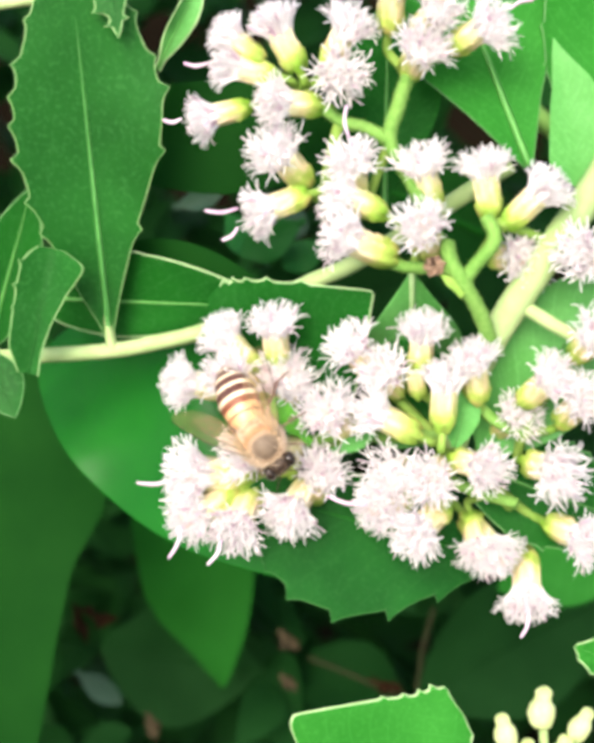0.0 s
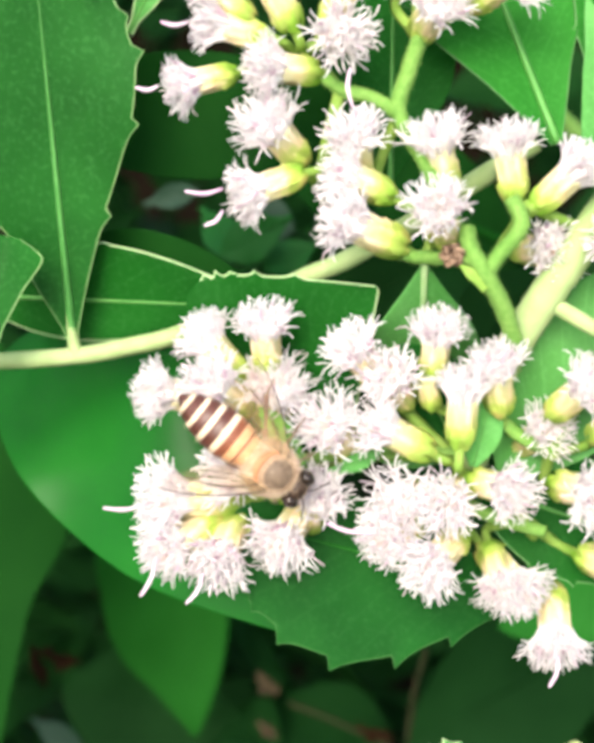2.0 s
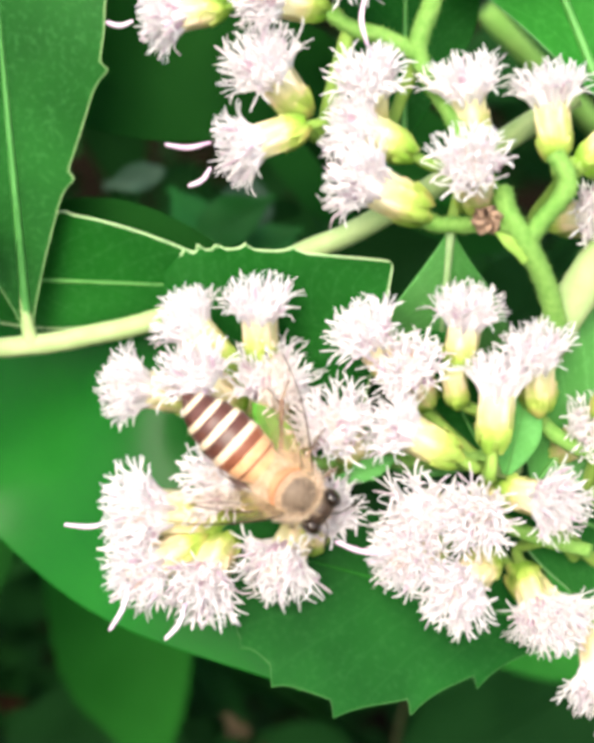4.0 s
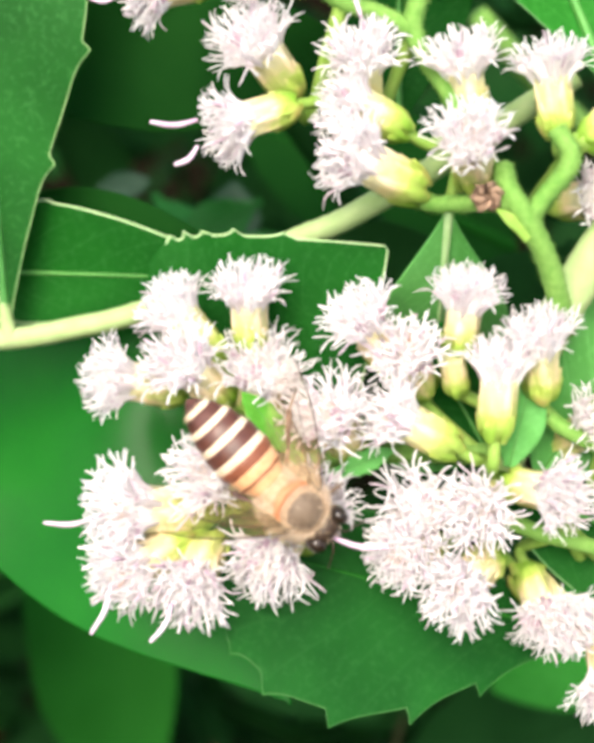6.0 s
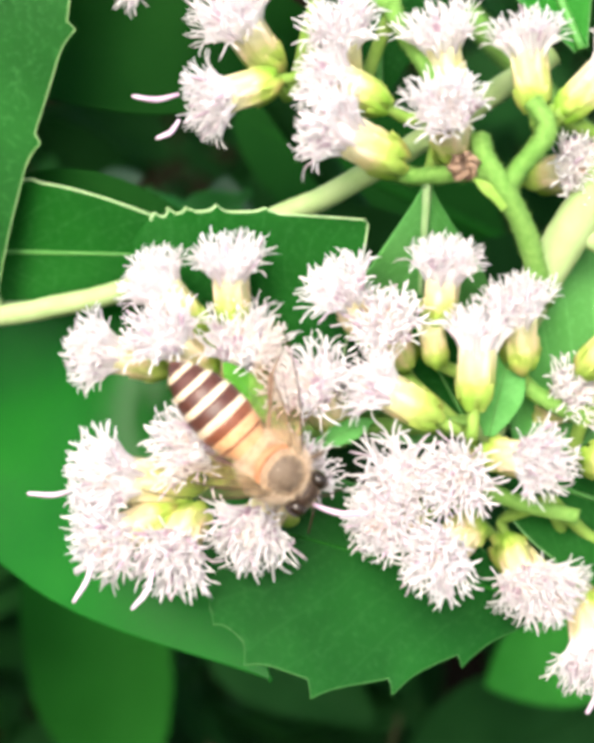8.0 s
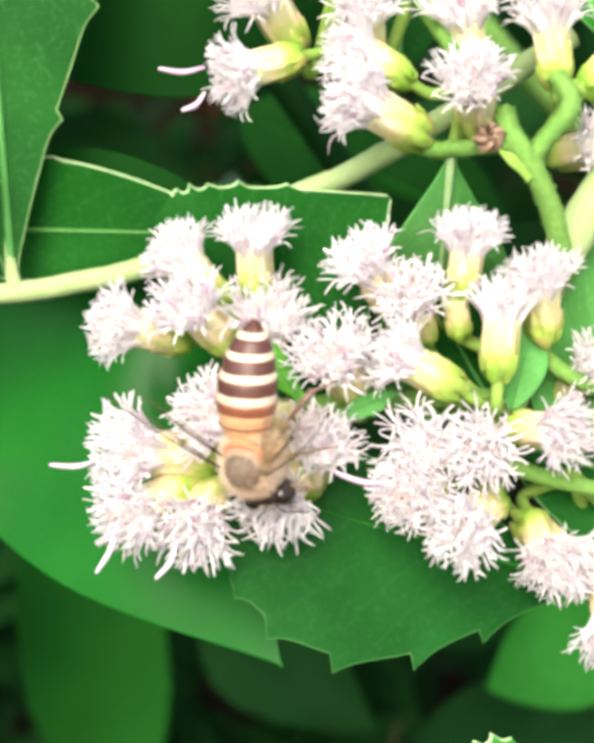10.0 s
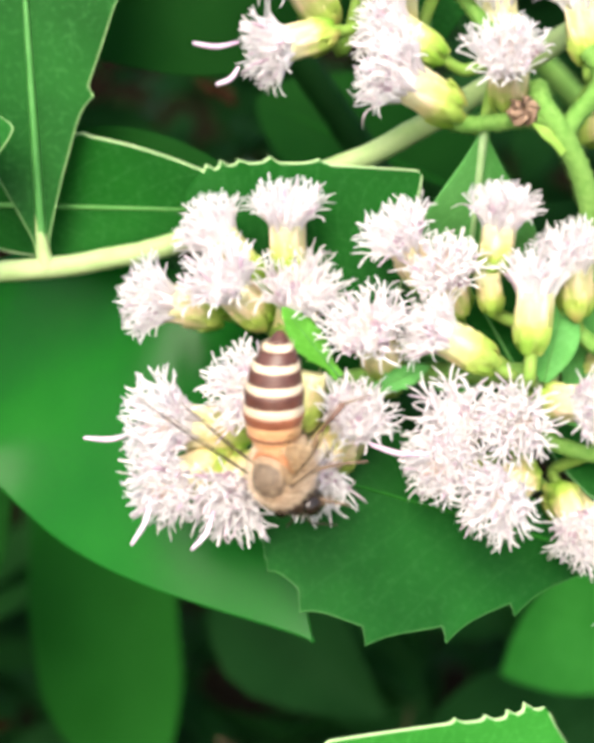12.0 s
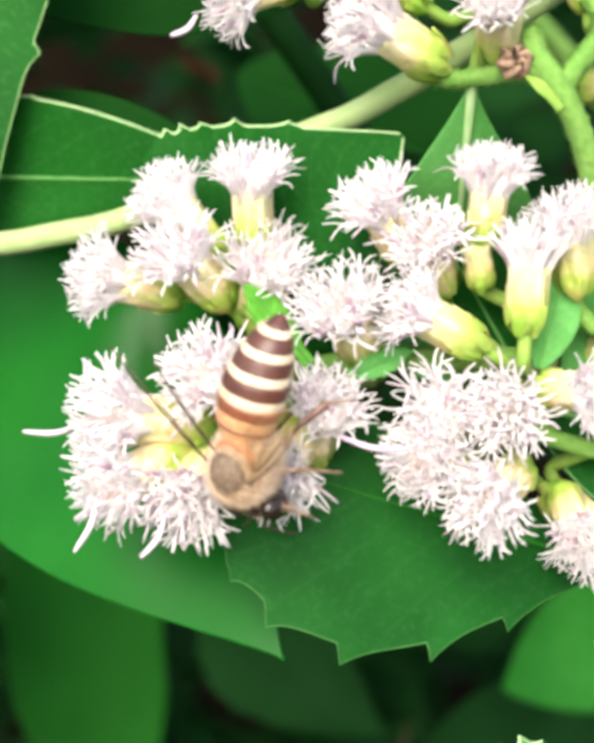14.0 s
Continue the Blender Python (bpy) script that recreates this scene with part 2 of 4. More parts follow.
# ---- leaves ----
def leaf_shape(length, width, rib_size=1.0, peak=0.55, base=1.1, tip=0.8, teeth=0, amp=0.6, start=0.3, fold=0.12, curl=0.0, wave=0.3, seed=1, cut=1.0, thick=0.22, lop=1.0, rim_from=0.0, profile=(), spines=((), ()), rim_w=0.13, rib_to=0.96):
    """A leaf along +x, face to +z, in millimetres: its blade, with a pale rim, and its midrib. cut below 1 leaves the tip blunt.
    profile: the half widths (along, towards +y, towards -y) in place of the plain outline; spines: where small spines stand on each margin."""
    rows, rng = 140 if profile else 110, random.Random(seed)
    soft = np.convolve(np.ones(9) / 9, [1.0])
    margins = {}
    for side, k_side in ((1, 1), (-1, 2)) if profile else ():
        line = np.interp(np.linspace(0, 1, 201), [q[0] for q in profile], [q[k_side] for q in profile])
        margins[side] = np.convolve(np.pad(line, 4, mode="edge"), soft, mode="valid")
    k = math.log(0.5) / math.log(peak)
    skew = [rng.uniform(-0.25, 0.25) for _ in range(40)]

    def half(s, side):
        if profile:
            n = 1 if side > 0 else -1
            w = float(np.interp(s, np.linspace(0, 1, 201), margins[n]))
            for j, at in enumerate(spines[0 if n > 0 else 1]):
                d, size = s - at, amp * (1 + skew[j] * 1.5)
                if -0.07 < d <= 0:
                    w += size * (1 + d / 0.07) ** 4
                elif 0 < d < 0.016:
                    w += size * (1 - d / 0.016)
            return max(w, 0.1)
        u = (s * cut) ** k
        w = width / 2 * max(math.sin(math.pi * u), 0.0) ** (base if u < 0.5 else tip)
        if side < 0:
            w *= lop
        if isinstance(teeth, tuple):
            marks = (max(0.0, teeth[0] - 0.15), *teeth)
            if side > 0 and marks[0] < s < marks[-1] + 0.012:
                n = next((q for q in range(1, len(marks)) if s <= marks[q] + 0.012), len(marks) - 1)
                f = (s - marks[n - 1]) / (marks[n] - marks[n - 1])
                w += amp * (max(f, 0.0) ** 4 if f <= 1 else 0.4)
        elif teeth and start < s < 0.985:
            f = (s - start) / (1 - start) * teeth + (0.35 if side > 0 else 0.0)
            n, f = int(f), f - int(f)
            w += amp * (1 + skew[(n * 2 + (side > 0)) % 40] * 1.6) * (f ** 4 if f < 0.93 else (1 - f) / 0.07 * 0.75)
        return max(w, 0.35 if s < 0.5 else 0.1)

    def height(s, y):
        return fold * abs(y) ** 1.15 - curl * length * (s - 0.3) ** 2 + wave * math.sin(s * 7 + seed) * (y / width * 2) ** 2 + wave * 0.5 * math.sin(s * 15 + seed * 2) * y / width

    bm = bmesh.new()
    uv = bm.loops.layers.uv.new("UVMap")
    cols = [-1, -0.97, -0.8, -0.6, -0.4, -0.2, 0, 0.2, 0.4, 0.6, 0.8, 0.97, 1]
    sheets = []
    for drop in (0.0, thick):
        grid = []
        for r in range(rows + 1):
            s = r / rows
            line = []
            for c in cols:
                w = half(s, c)
                rim = max(1 - rim_w / w, 0.5)
                v = c if abs(c) == 1 else (math.copysign(rim, c) if abs(c) == 0.97 else c * rim)
                y = v * w
                z = height(s, y) - drop + (drop * 0.5 if abs(c) == 1 else 0)
                line.append((bm.verts.new((s * length * MM, y * MM, z * MM)), (s, v * 0.5 + 0.5)))
            grid.append(line)
        sheets.append(grid)
    for n, grid in enumerate(sheets):
        for r in range(rows):
            for c in range(len(cols) - 1):
                q = [grid[r][c], grid[r + 1][c], grid[r + 1][c + 1], grid[r][c + 1]]
                q = q[::-1] if n == 0 else q
                f = bm.faces.new([v for v, _ in q])
                f.material_index = 1 if c in (0, len(cols) - 2) and r >= rim_from * rows else 0
                for loop, (_, place) in zip(f.loops, q):
                    loop[uv].uv = place
    a, b = sheets
    last = len(cols) - 1
    rim = [g[0] for g in a] + [v for v in a[-1][1:]] + [g[last] for g in a[-2::-1]] + [v for v in a[0][-2:0:-1]]
    low = [g[0] for g in b] + [v for v in b[-1][1:]] + [g[last] for g in b[-2::-1]] + [v for v in b[0][-2:0:-1]]
    for j in range(len(rim)):
        n = (j + 1) % len(rim)
        bm.faces.new((rim[j][0], rim[n][0], low[n][0], low[j][0])).material_index = 1 if rim[j][1][0] >= rim_from else 0
    rib = bmesh.new()
    line = [Vector((s * length, 0, height(s, 0) + 0.06)) * MM for s in [j / 40 * rib_to for j in range(41)]]
    tube(rib, line, lambda u: (0.27 * (1 - u) ** 0.8 + 0.05 * (1 - u)) * MM * rib_size * min(1.4, length / 24), 6)
    return bm, rib


def leaf(parent, foot, apex, roll, width, mat=None, name="leaf", label="", ribbed=True, rim=None, rib=None, **shape):
    """A leaf from its base to its tip; roll turns its face about its length, 0 facing the viewer."""
    a, b = Vector(foot), Vector(apex)
    x = (b - a).normalized()
    z = Vector((0, -1, 0))
    z = (z - x * z.dot(x)).normalized()
    z = Matrix.Rotation(radians(roll), 3, x) @ z
    y = z.cross(x)
    m = Matrix((x, y, z)).transposed().to_4x4()
    m.translation = a * MM
    blade, ribs = leaf_shape((b - a).length, width, **shape)
    ob = child(name, mesh_of(blade, name, mat or LEAF, rim or mat or LEAF), parent, m, label)
    if ribbed:
        part("midrib", ribs, rib or MIDRIB, ob)
    else:
        ribs.free()
    return ob


def stem(parent, points, r0, r1, mat, name="stem", label="", knobs=0.06, fuzz=0):
    bm = bmesh.new()
    line = [v * MM for v in spline(points, 10)]
    tube(bm, line, lambda u: (r0 + (r1 - r0) * u) * MM, 14, knobs)
    r = random.Random(len(points) + fuzz)
    for _ in range(fuzz):
        u = r.random() * (len(line) - 1.001)
        k = int(u)
        way = (line[k + 1] - line[k]).normalized()
        out = Matrix.Rotation(r.uniform(0, 6.28), 3, way) @ way.orthogonal().normalized()
        p = line[k].lerp(line[k + 1], u - k) + out * (r0 + (r1 - r0) * u / len(line)) * 0.93 * MM
        side = way.cross(out) * 0.035 * MM
        q = p + (out + way * r.uniform(-0.4, 0.6)).normalized() * r.uniform(0.14, 0.32) * MM
        vs = [bm.verts.new(v) for v in (p + side, p - side * 0.5 + way * 0.03 * MM, p - side * 0.5 - way * 0.03 * MM, q)]
        for a, b in ((0, 1), (1, 2), (2, 0)):
            bm.faces.new((vs[a], vs[b], vs[3]))
    return part(name, bm, mat, parent, label)


# ---- flower heads ----
def involucre_mesh(seed):
    """A cup of overlapping bracts along +z, 3.4 mm high."""
    rng = random.Random(seed)
    bm = bmesh.new()
    turn = Matrix.Rotation(radians(-90), 4, "Y")
    body = [(0, 0.34), (0.25, 0.62), (0.8, 0.9), (1.5, 0.99), (2.3, 0.97), (2.9, 0.98), (3.4, 1.08), (3.45, 0.85)]
    lathe(bm, [(x * MM, r * MM) for x, r in body], 14, 0, turn)
    for tier, (z0, h, n) in enumerate(((-0.1, 1.5, 4), (0.15, 1.2, 5), (0.5, 1.8, 6), (1.0, 2.5, 7)), -1):
        for j in range(n):
            a = 2 * math.pi * (j + 0.5 * tier + rng.uniform(-0.12, 0.12)) / n
            hh = h * rng.uniform(0.75, 1.15)
            loose = rng.uniform(0.0, 0.1) * (1.3 - 0.4 * tier) + (0.06 if tier < 0 else 0.0)
            rows = []
            for s in (0, 0.3, 0.65, 0.88, 1.0):
                z = z0 + hh * s
                w = 0.56 * math.sin(math.pi * (0.22 + 0.76 * s)) * (1.1 - tier * 0.08)
                r = 0.74 + 0.25 * min(max(z, 0.0) / 1.1, 1) + 0.06 * (2 - tier) * (1 - s) + loose * s * s
                if z < 0.5:
                    r -= (0.5 - z) * 0.5
                ring = []
                for o, dr in ((-1, -0.04), (0, 0.09), (1, -0.04)):
                    b = a + o * w / max(r, 0.4) * 0.62
                    ring.append(bm.verts.new(((r + dr) * math.cos(b) * MM, (r + dr) * math.sin(b) * MM, z * MM)))
                rows.append(ring)
            for p, q in zip(rows, rows[1:]):
                for c in (0, 1):
                    bm.faces.new((p[c], p[c + 1], q[c + 1], q[c]))
    return mesh_of(bm, "involucre", INVOLUCRE)


def strap(bm, path, width, mat):
    """A narrow tapering lobe with three faces along a path."""
    rings = []
    n = len(path)
    for k, p in enumerate(path):
        way = (path[min(k + 1, n - 1)] - path[max(k - 1, 0)]).normalized()
        side = way.cross(Vector((0.21, 0.37, 0.9)))
        side = side.normalized() if side.length > 1e-5 else Vector((1, 0, 0))
        top = side.cross(way)
        w = width * (1.0 if k < n - 1 else 0.55)
        rings.append([bm.verts.new((p + side * w + top * 0.2 * w) * MM), bm.verts.new((p - side * w + top * 0.2 * w) * MM), bm.verts.new((p - top * 0.9 * w) * MM)])
    for a, b in zip(rings, rings[1:]):
        for j in range(3):
            bm.faces.new((a[j], a[(j + 1) % 3], b[(j + 1) % 3], b[j])).material_index = mat
    bm.faces.new(rings[-1]).material_index = mat


def floret_mesh(seed, florets=30, spread=78.0, lobes=5, scale=1.0):
    """A brush of narrow tubular florets on the cup's mouth, each ending in curled lobes."""
    rng = random.Random(seed)
    bm = bmesh.new()
    gold = math.pi * (3 - math.sqrt(5))
    # The packed tubes form a pale body that flares from the cup.
    flare = 0.9 * math.tan(radians(spread * 0.75))
    lathe(bm, [(2.9 * MM, 0.84 * MM), (3.5 * MM, (0.84 + 0.42 * flare) * MM), (4.0 * MM, (0.82 + 0.75 * flare) * MM), (4.25 * MM, (0.65 + 0.55 * flare) * MM), (4.35 * MM, 0.4 * MM)], 16, 3, Matrix.Rotation(radians(-90), 4, "Y"), 0.05)
    for k in range(florets):
        f = math.sqrt((k + 0.5) / florets)
        tilt = radians(spread) * f * rng.uniform(0.85, 1.1)
        a = gold * k + rng.uniform(-0.25, 0.25)
        foot = Vector((0.85 * f * math.cos(a), 0.85 * f * math.sin(a), 3.0))
        way = Vector((math.sin(tilt) * math.cos(a), math.sin(tilt) * math.sin(a), math.cos(tilt)))
        long = rng.uniform(1.35, 1.95) * scale
        mid = foot + way * long * 0.5 + Vector((0, 0, 0.18))
        mouth = foot + way * long + Vector((0, 0, 0.3 * (1 - f)))
        tube(bm, [foot * MM, mid * MM, mouth * MM], lambda u: (0.17 + 0.13 * u * u) * MM, 6, 0.0, 2 if f < 0.36 and seed % 2 else 1, False)
        along = (mouth - mid).normalized()
        side = along.orthogonal().normalized()
        for j in range(lobes):
            out = Matrix.Rotation(2 * math.pi * j / lobes + rng.uniform(-0.4, 0.4), 3, along) @ side
            size = rng.uniform(0.6, 1.2) * scale
            bend = rng.uniform(0.05, 0.95)
            path, p, d = [mouth + out * 0.18 - along * 0.12], mouth + out * 0.2, (along + out * 0.4).normalized()
            for step in range(4):
                p = p + d * size * 0.27
                path.append(p.copy())
                d = (d + out * bend * 0.45 - along * bend * 0.14 + Vector((rng.uniform(-1, 1), rng.uniform(-1, 1), rng.uniform(-1, 1))) * 0.27).normalized()
            strap(bm, path, rng.uniform(0.047, 0.067), 0)
        if rng.random() < 0.22:
            tipway = (along + Vector((rng.uniform(-1, 1), rng.uniform(-1, 1), rng.uniform(-1, 1))) * 0.25).normalized()
            strap(bm, [mouth - along * 0.2, mouth + tipway * 0.45, mouth + tipway * rng.uniform(0.8, 1.15)], 0.12, 4)
    return mesh_of(bm, "floret_tuft", PETAL, TUBE, PEACH, THROAT, MAUVE)


CUPS = [involucre_mesh(s) for s in range(4)]
BRUSHES = [floret_mesh(10 + s, 31 + 2 * (s % 4), 33 + 6 * (s % 3)) for s in range(9)]


def axis_pose(tip, way, spin, size):
    z = Vector(way).normalized()
    x = z.orthogonal().normalized()
    x = Matrix.Rotation(spin, 3, z) @ x
    m = Matrix((x, z.cross(x), z)).transposed().to_4x4() @ Matrix.Scale(size, 4)
    m.translation = (Vector(tip) - z * 4.5 * size) * MM
    return m


def flower_heads(parent, rows, rng, hubs):
    """Heads given by the middle of the brush, the way it points and its size; each hangs on a stalk from the nearest hub."""
    for x, y, z, dx, dy, dz, size in rows:
        m = axis_pose((x, y, z), (dx, dy, dz), rng.uniform(0, 6.28), size)
        head = child("flower_head", rng.choice(CUPS), parent, m)
        child("floret_tuft", rng.choice(BRUSHES), head, None, "tousled white to pale pink florets")
        foot = m.translation / MM
        way = m.col[2].to_3d().normalized()
        hub = min(hubs, key=lambda h: (Vector(h) - foot).length)
        hub = Vector(hub)
        bm = bmesh.new()
        mid = foot - way * min(2.0, (hub - foot).length * 0.4)
        line = spline([foot + way * 0.3, mid, mid.lerp(hub, 0.55) + Vector((0, 0.3, 0)), hub], 6)
        tube(bm, [v * MM for v in line], lambda u: (0.34 + 0.1 * u) * MM, 8, 0.05)
        part("flower_stalk", bm, BRACT, parent)


def closed_floret(parent, start, end, r=0.13):
    bm = bmesh.new()
    a, b = Vector(start), Vector(end)
    bow = (b - a).cross(Vector((0, 1, 0))).normalized() * 0.25
    line = spline([a, a.lerp(b, 0.5) + bow, b], 8)
    tube(bm, [v * MM for v in line], lambda u: r * (0.7 + 0.5 * math.sin(math.pi * min(u * 0.75 + 0.1, 1)) ** 2 - 0.25 * (u > 0.97)) * MM, 8)
    part("closed_floret", bm, SPIKE, parent, "slender closed pinkish floret")


# ---- the flowering branch ----
branch = thing("flowering_branch", "flowering shrub branch with tufted pinkish-white heads and toothed green leaves", "flowering plant")
cam.data.dof.focus_object = branch  # the lens stays focused on the flowers
HEADS_A0 = [
    (-1.7, -3.1, 28.2,  -0.46, -0.36, 0.81,  1),
    (-5.5, -2.4, 27.5,  -0.77, -0.24, 0.59,  0.85),
    (-5.5, -2.1, 24.9,  -0.95, -0.24, 0.18,  0.95),
    (4.5, -4.1, 27.8,  0.42, -0.59, 0.69,  1),
    (3.7, -3.6, 23.8,  0.18, -0.96, -0.22,  1.05),
    (10.2, -4.9, 25.9,  0.22, -0.92, 0.33,  1.05),
    (15.5, -5.9, 27.3,  0.71, -0.63, 0.3,  1),
    (11.5, -5.3, 28.8,  0.42, -0.84, 0.34,  1),
    (-7.5, -1.1, 20.8,  -0.91, -0.29, -0.29,  0.9),
    (-1.7, -2.5, 21.9,  -0.85, -0.52, 0,  1),
    (-1.7, -2.2, 18.3,  -0.51, -0.71, 0.49,  1.15),
]
HEADS_A1 = [
    (4.5, -3.1, 17.3,  -0.15, -0.74, 0.66,  1),
    (3.3, -2.7, 14.7,  -0.87, -0.29, 0.39,  1),
    (-3.0, -1.4, 13.1,  -0.9, -0.24, -0.37,  1),
    (3.6, -4.2, 11.1,  -0.84, -0.42, 0.34,  1.15),
    (9.8, -6.4, 11.7,  -0.22, -0.87, 0.44,  1.05),
    (10.1, -2.8, 17.3,  -0.22, -0.5, 0.84,  1.05),
    (15.0, -3.1, 16.9,  -0.15, -0.24, 0.96,  1),
    (19.7, -5.5, 14.7,  0.66, -0.39, 0.64,  1),
    (18.4, -2.4, 9.2,  0.43, -0.9, -0.09,  1.05),
    (22.4, -5.5, 9.5,  -0.47, -0.88, 0.07,  1.1),
    (7.8, -4.9, 30.9,  0.05, -0.65, 0.76,  1),
]
HEADS_B = [
    (-6.3, 1.5, 3.6,  -0.65, -0.24, 0.72,  1.05),
    (-1.8, -0.0, 4.5,  -0.07, -0.58, 0.81,  1.02),
    (-9.8, 3.1, -0.6,  -0.92, -0.37, 0.12,  1.1),
    (-5.7, 0.1, 0.3,  -0.57, -0.69, 0.44,  1.1),
    (-0.8, 0.8, 0.0,  0.09, -0.8, 0.6,  1.18),
    (2.6, -1.2, -2.6,  -0.37, -0.79, 0.49,  1.15),
    (-4.4, 0.5, -6,  -0.64, -0.71, 0.29,  1.15),
    (-9.0, 1.4, -8.1,  -0.88, -0.46, 0.06,  1.34),
    (-9.0, 0.9, -11.7,  -0.76, -0.53, -0.36,  1.15),
    (-5.1, 0.3, -12.6,  -0.31, -0.76, -0.57,  1.1),
    (-0.8, -0.3, -11.5,  -0.46, -0.62, -0.63,  1.12),
    (2.1, -0.5, -7.7,  0.16, -0.83, 0.54,  1.1),
]
HEADS_C0 = [
    (4.2, -1.6, 2.7,  -0.55, -0.54, 0.64,  1),
    (6.9, -2.0, 0.6,  -0.35, -0.81, 0.47,  1),
    (10.1, -3.2, 3.8,  0.02, -0.58, 0.81,  0.95),
    (11.9, -3.4, -0.1,  0.04, -0.25, 0.97,  1),
    (14.0, -3.7, 1.4,  -0.17, -0.6, 0.78,  1),
    (5.9, -1.8, -2.8,  -0.86, -0.24, 0.45,  1.05),
    (7.5, -1.3, -8.4,  -0.33, -0.94, -0.07,  1.2),
    (10.7, -2.6, -8.3,  -0.33, -0.92, -0.2,  1.05),
    (6.4, -1.6, -10.7,  -0.66, -0.75, -0.08,  0.95),
    (9.4, -2.5, -12.7,  -0.57, -0.72, -0.39,  1.1),
    (15.1, -3.6, -7.4,  0.5, -0.86, -0.12,  1),
]
HEADS_C1 = [
    (18.3, -0.2, -3.4,  0.38, -0.87, 0.31,  1),
    (20.4, -4.3, -0.1,  0.46, -0.76, 0.46,  1),
    (22.7, -4.5, -1.8,  0.25, -0.86, 0.43,  1.05),
    (21, -3.7, -7.8,  0.45, -0.88, -0.14,  1.1),
    (16.6, 0.4, -14.9,  0.5, -0.61, -0.61,  1.1),
    (19.1, 1.4, -18.9,  -0.05, -0.59, -0.8,  1.12),
    (23.2, -2.9, -13.2,  0.54, -0.81, -0.22,  1.05),
    (23.7, -5.1, 3.3,  0.26, -0.87, 0.42,  1),
    (14.9, -0.4, -14.6,  0.09, -0.71, -0.7,  0.9),
]
rng = random.Random(4)
TOP_HUBS = [(9.3, -1.5, 24.0), (7.7, -0.6, 18.9), (3.6, -0.4, 20.7), (0.6, 0.6, 23.5), (12.2, -3.8, 9.6), (10.6, -2.4, 12.6), (16.2, -4.2, 12.0)]
LEFT_HUBS = [(0.5, 2.6, -5.5), (-1.5, 2.6, -2.5), (-2.0, 2.8, -8.0), (1.5, 2.2, -8.8)]
RIGHT_HUBS = [(12.0, 1.4, -5.5), (11.5, 1.2, -9.5), (14.3, 0.4, -3.5), (16.5, 0.2, -9.5), (18.3, -0.6, -5.0)]
flower_heads(branch, HEADS_A0, rng, TOP_HUBS)
flower_heads(branch, HEADS_A1, rng, TOP_HUBS)
flower_heads(branch, HEADS_B, rng, LEFT_HUBS)
flower_heads(branch, HEADS_C0, rng, RIGHT_HUBS)
flower_heads(branch, HEADS_C1, rng, RIGHT_HUBS)
for a, b in (((-4.6, -1.5, 13.5), (-7.24, -1.7, 13.3)), ((-4.6, -1.6, 12.0), (-5.9, -1.6, 10.9)), ((-10.2, 1.4, -8.6), (-13.3, 2.0, -8.9)),
             ((-9.4, 0.4, -12.2), (-10.5, 0.4, -15.0)), ((-6.0, -1.4, -13.2), (-7.2, -1.2, -15.3)), ((5.6, -3.4, -10.2), (2.5, -2.6, -9.6)),
             ((19.0, 0.4, -19.3), (18.4, 0.6, -21.6)), ((-7.0, -0.6, 25.4), (-9.0, -0.6, 25.4)), ((-9.2, 0.0, 21.0), (-10.8, 0.0, 20.9)), ((4.3, -4.2, 18.6), (4.1, -4.4, 21.3)), ((16.5, -7.0, 28.0), (18.4, -7.0, 28.7))):
    closed_floret(branch, a, b)
child("flower_bud", CUPS[2], branch, axis_pose((9.3, -2.0, 0.8), (-0.25, -0.55, 0.8), 1.0, 0.72), "small closed yellow-green head")
child("flower_bud", CUPS[1], branch, axis_pose((-0.2, 0.6, -4.3), (0.12, -0.3, 0.95), 2.0, 0.95), "small closed yellow-green head")
stem(branch, [(13.0, 1.5, -6.0), (14.4, 0.5, -0.7), (16.1, -0.8, 3.1), (19.2, -2.2, 8.1), (24.1, -2.6, 15.1), (29.4, -2.6, 22.9), (48, 2, 44), (85, 16, 40), (120, 45, -60), (130, 80, -256)], 1.08, 1.7, STEM_PALE, fuzz=1500, label="thick pale yellow-green main stem")
stem(branch, [(16.0, -1.4, 1.6), (14.7, -3.8, 4.6), (13.5, -5.0, 6.6), (12.9, -5.2, 7.6), (12.1, -4.9, 9.0), (12.0, -4.2, 10.4)], 0.62, 0.56, STEM, knobs=0.1, fuzz=1100)
stem(branch, [(12.5, -5.0, 8.1), (11.4, -4.4, 8.4), (10.0, -3.4, 8.5), (8.6, -2.2, 8.7), (7.6, -1.3, 9.1)], 0.5, 0.42, STEM, knobs=0.1, fuzz=600)
stem(branch, [(12.4, -4.3, 9.0), (11.2, -3.0, 11.2), (9.6, -1.8, 15.0), (7.7, -1.0, 18.9), (8.4, -1.4, 21.8), (9.3, -1.8, 24.6)], 0.5, 0.6, STEM, knobs=0.1, fuzz=1400)
stem(branch, [(13.1, -5.1, 7.2), (14.1, -5.1, 8.6), (15.3, -5.0, 10.0), (15.6, -4.8, 11.0), (15.0, -4.4, 12.4)], 0.52, 0.56, STEM, knobs=0.1, fuzz=800)
stem(branch, [(7.7, -1.0, 18.9), (5.6, -0.8, 20.1), (3.6, -0.6, 20.7), (0.6, 0.3, 23.3)], 0.5, 0.45, STEM, knobs=0.1, fuzz=700)
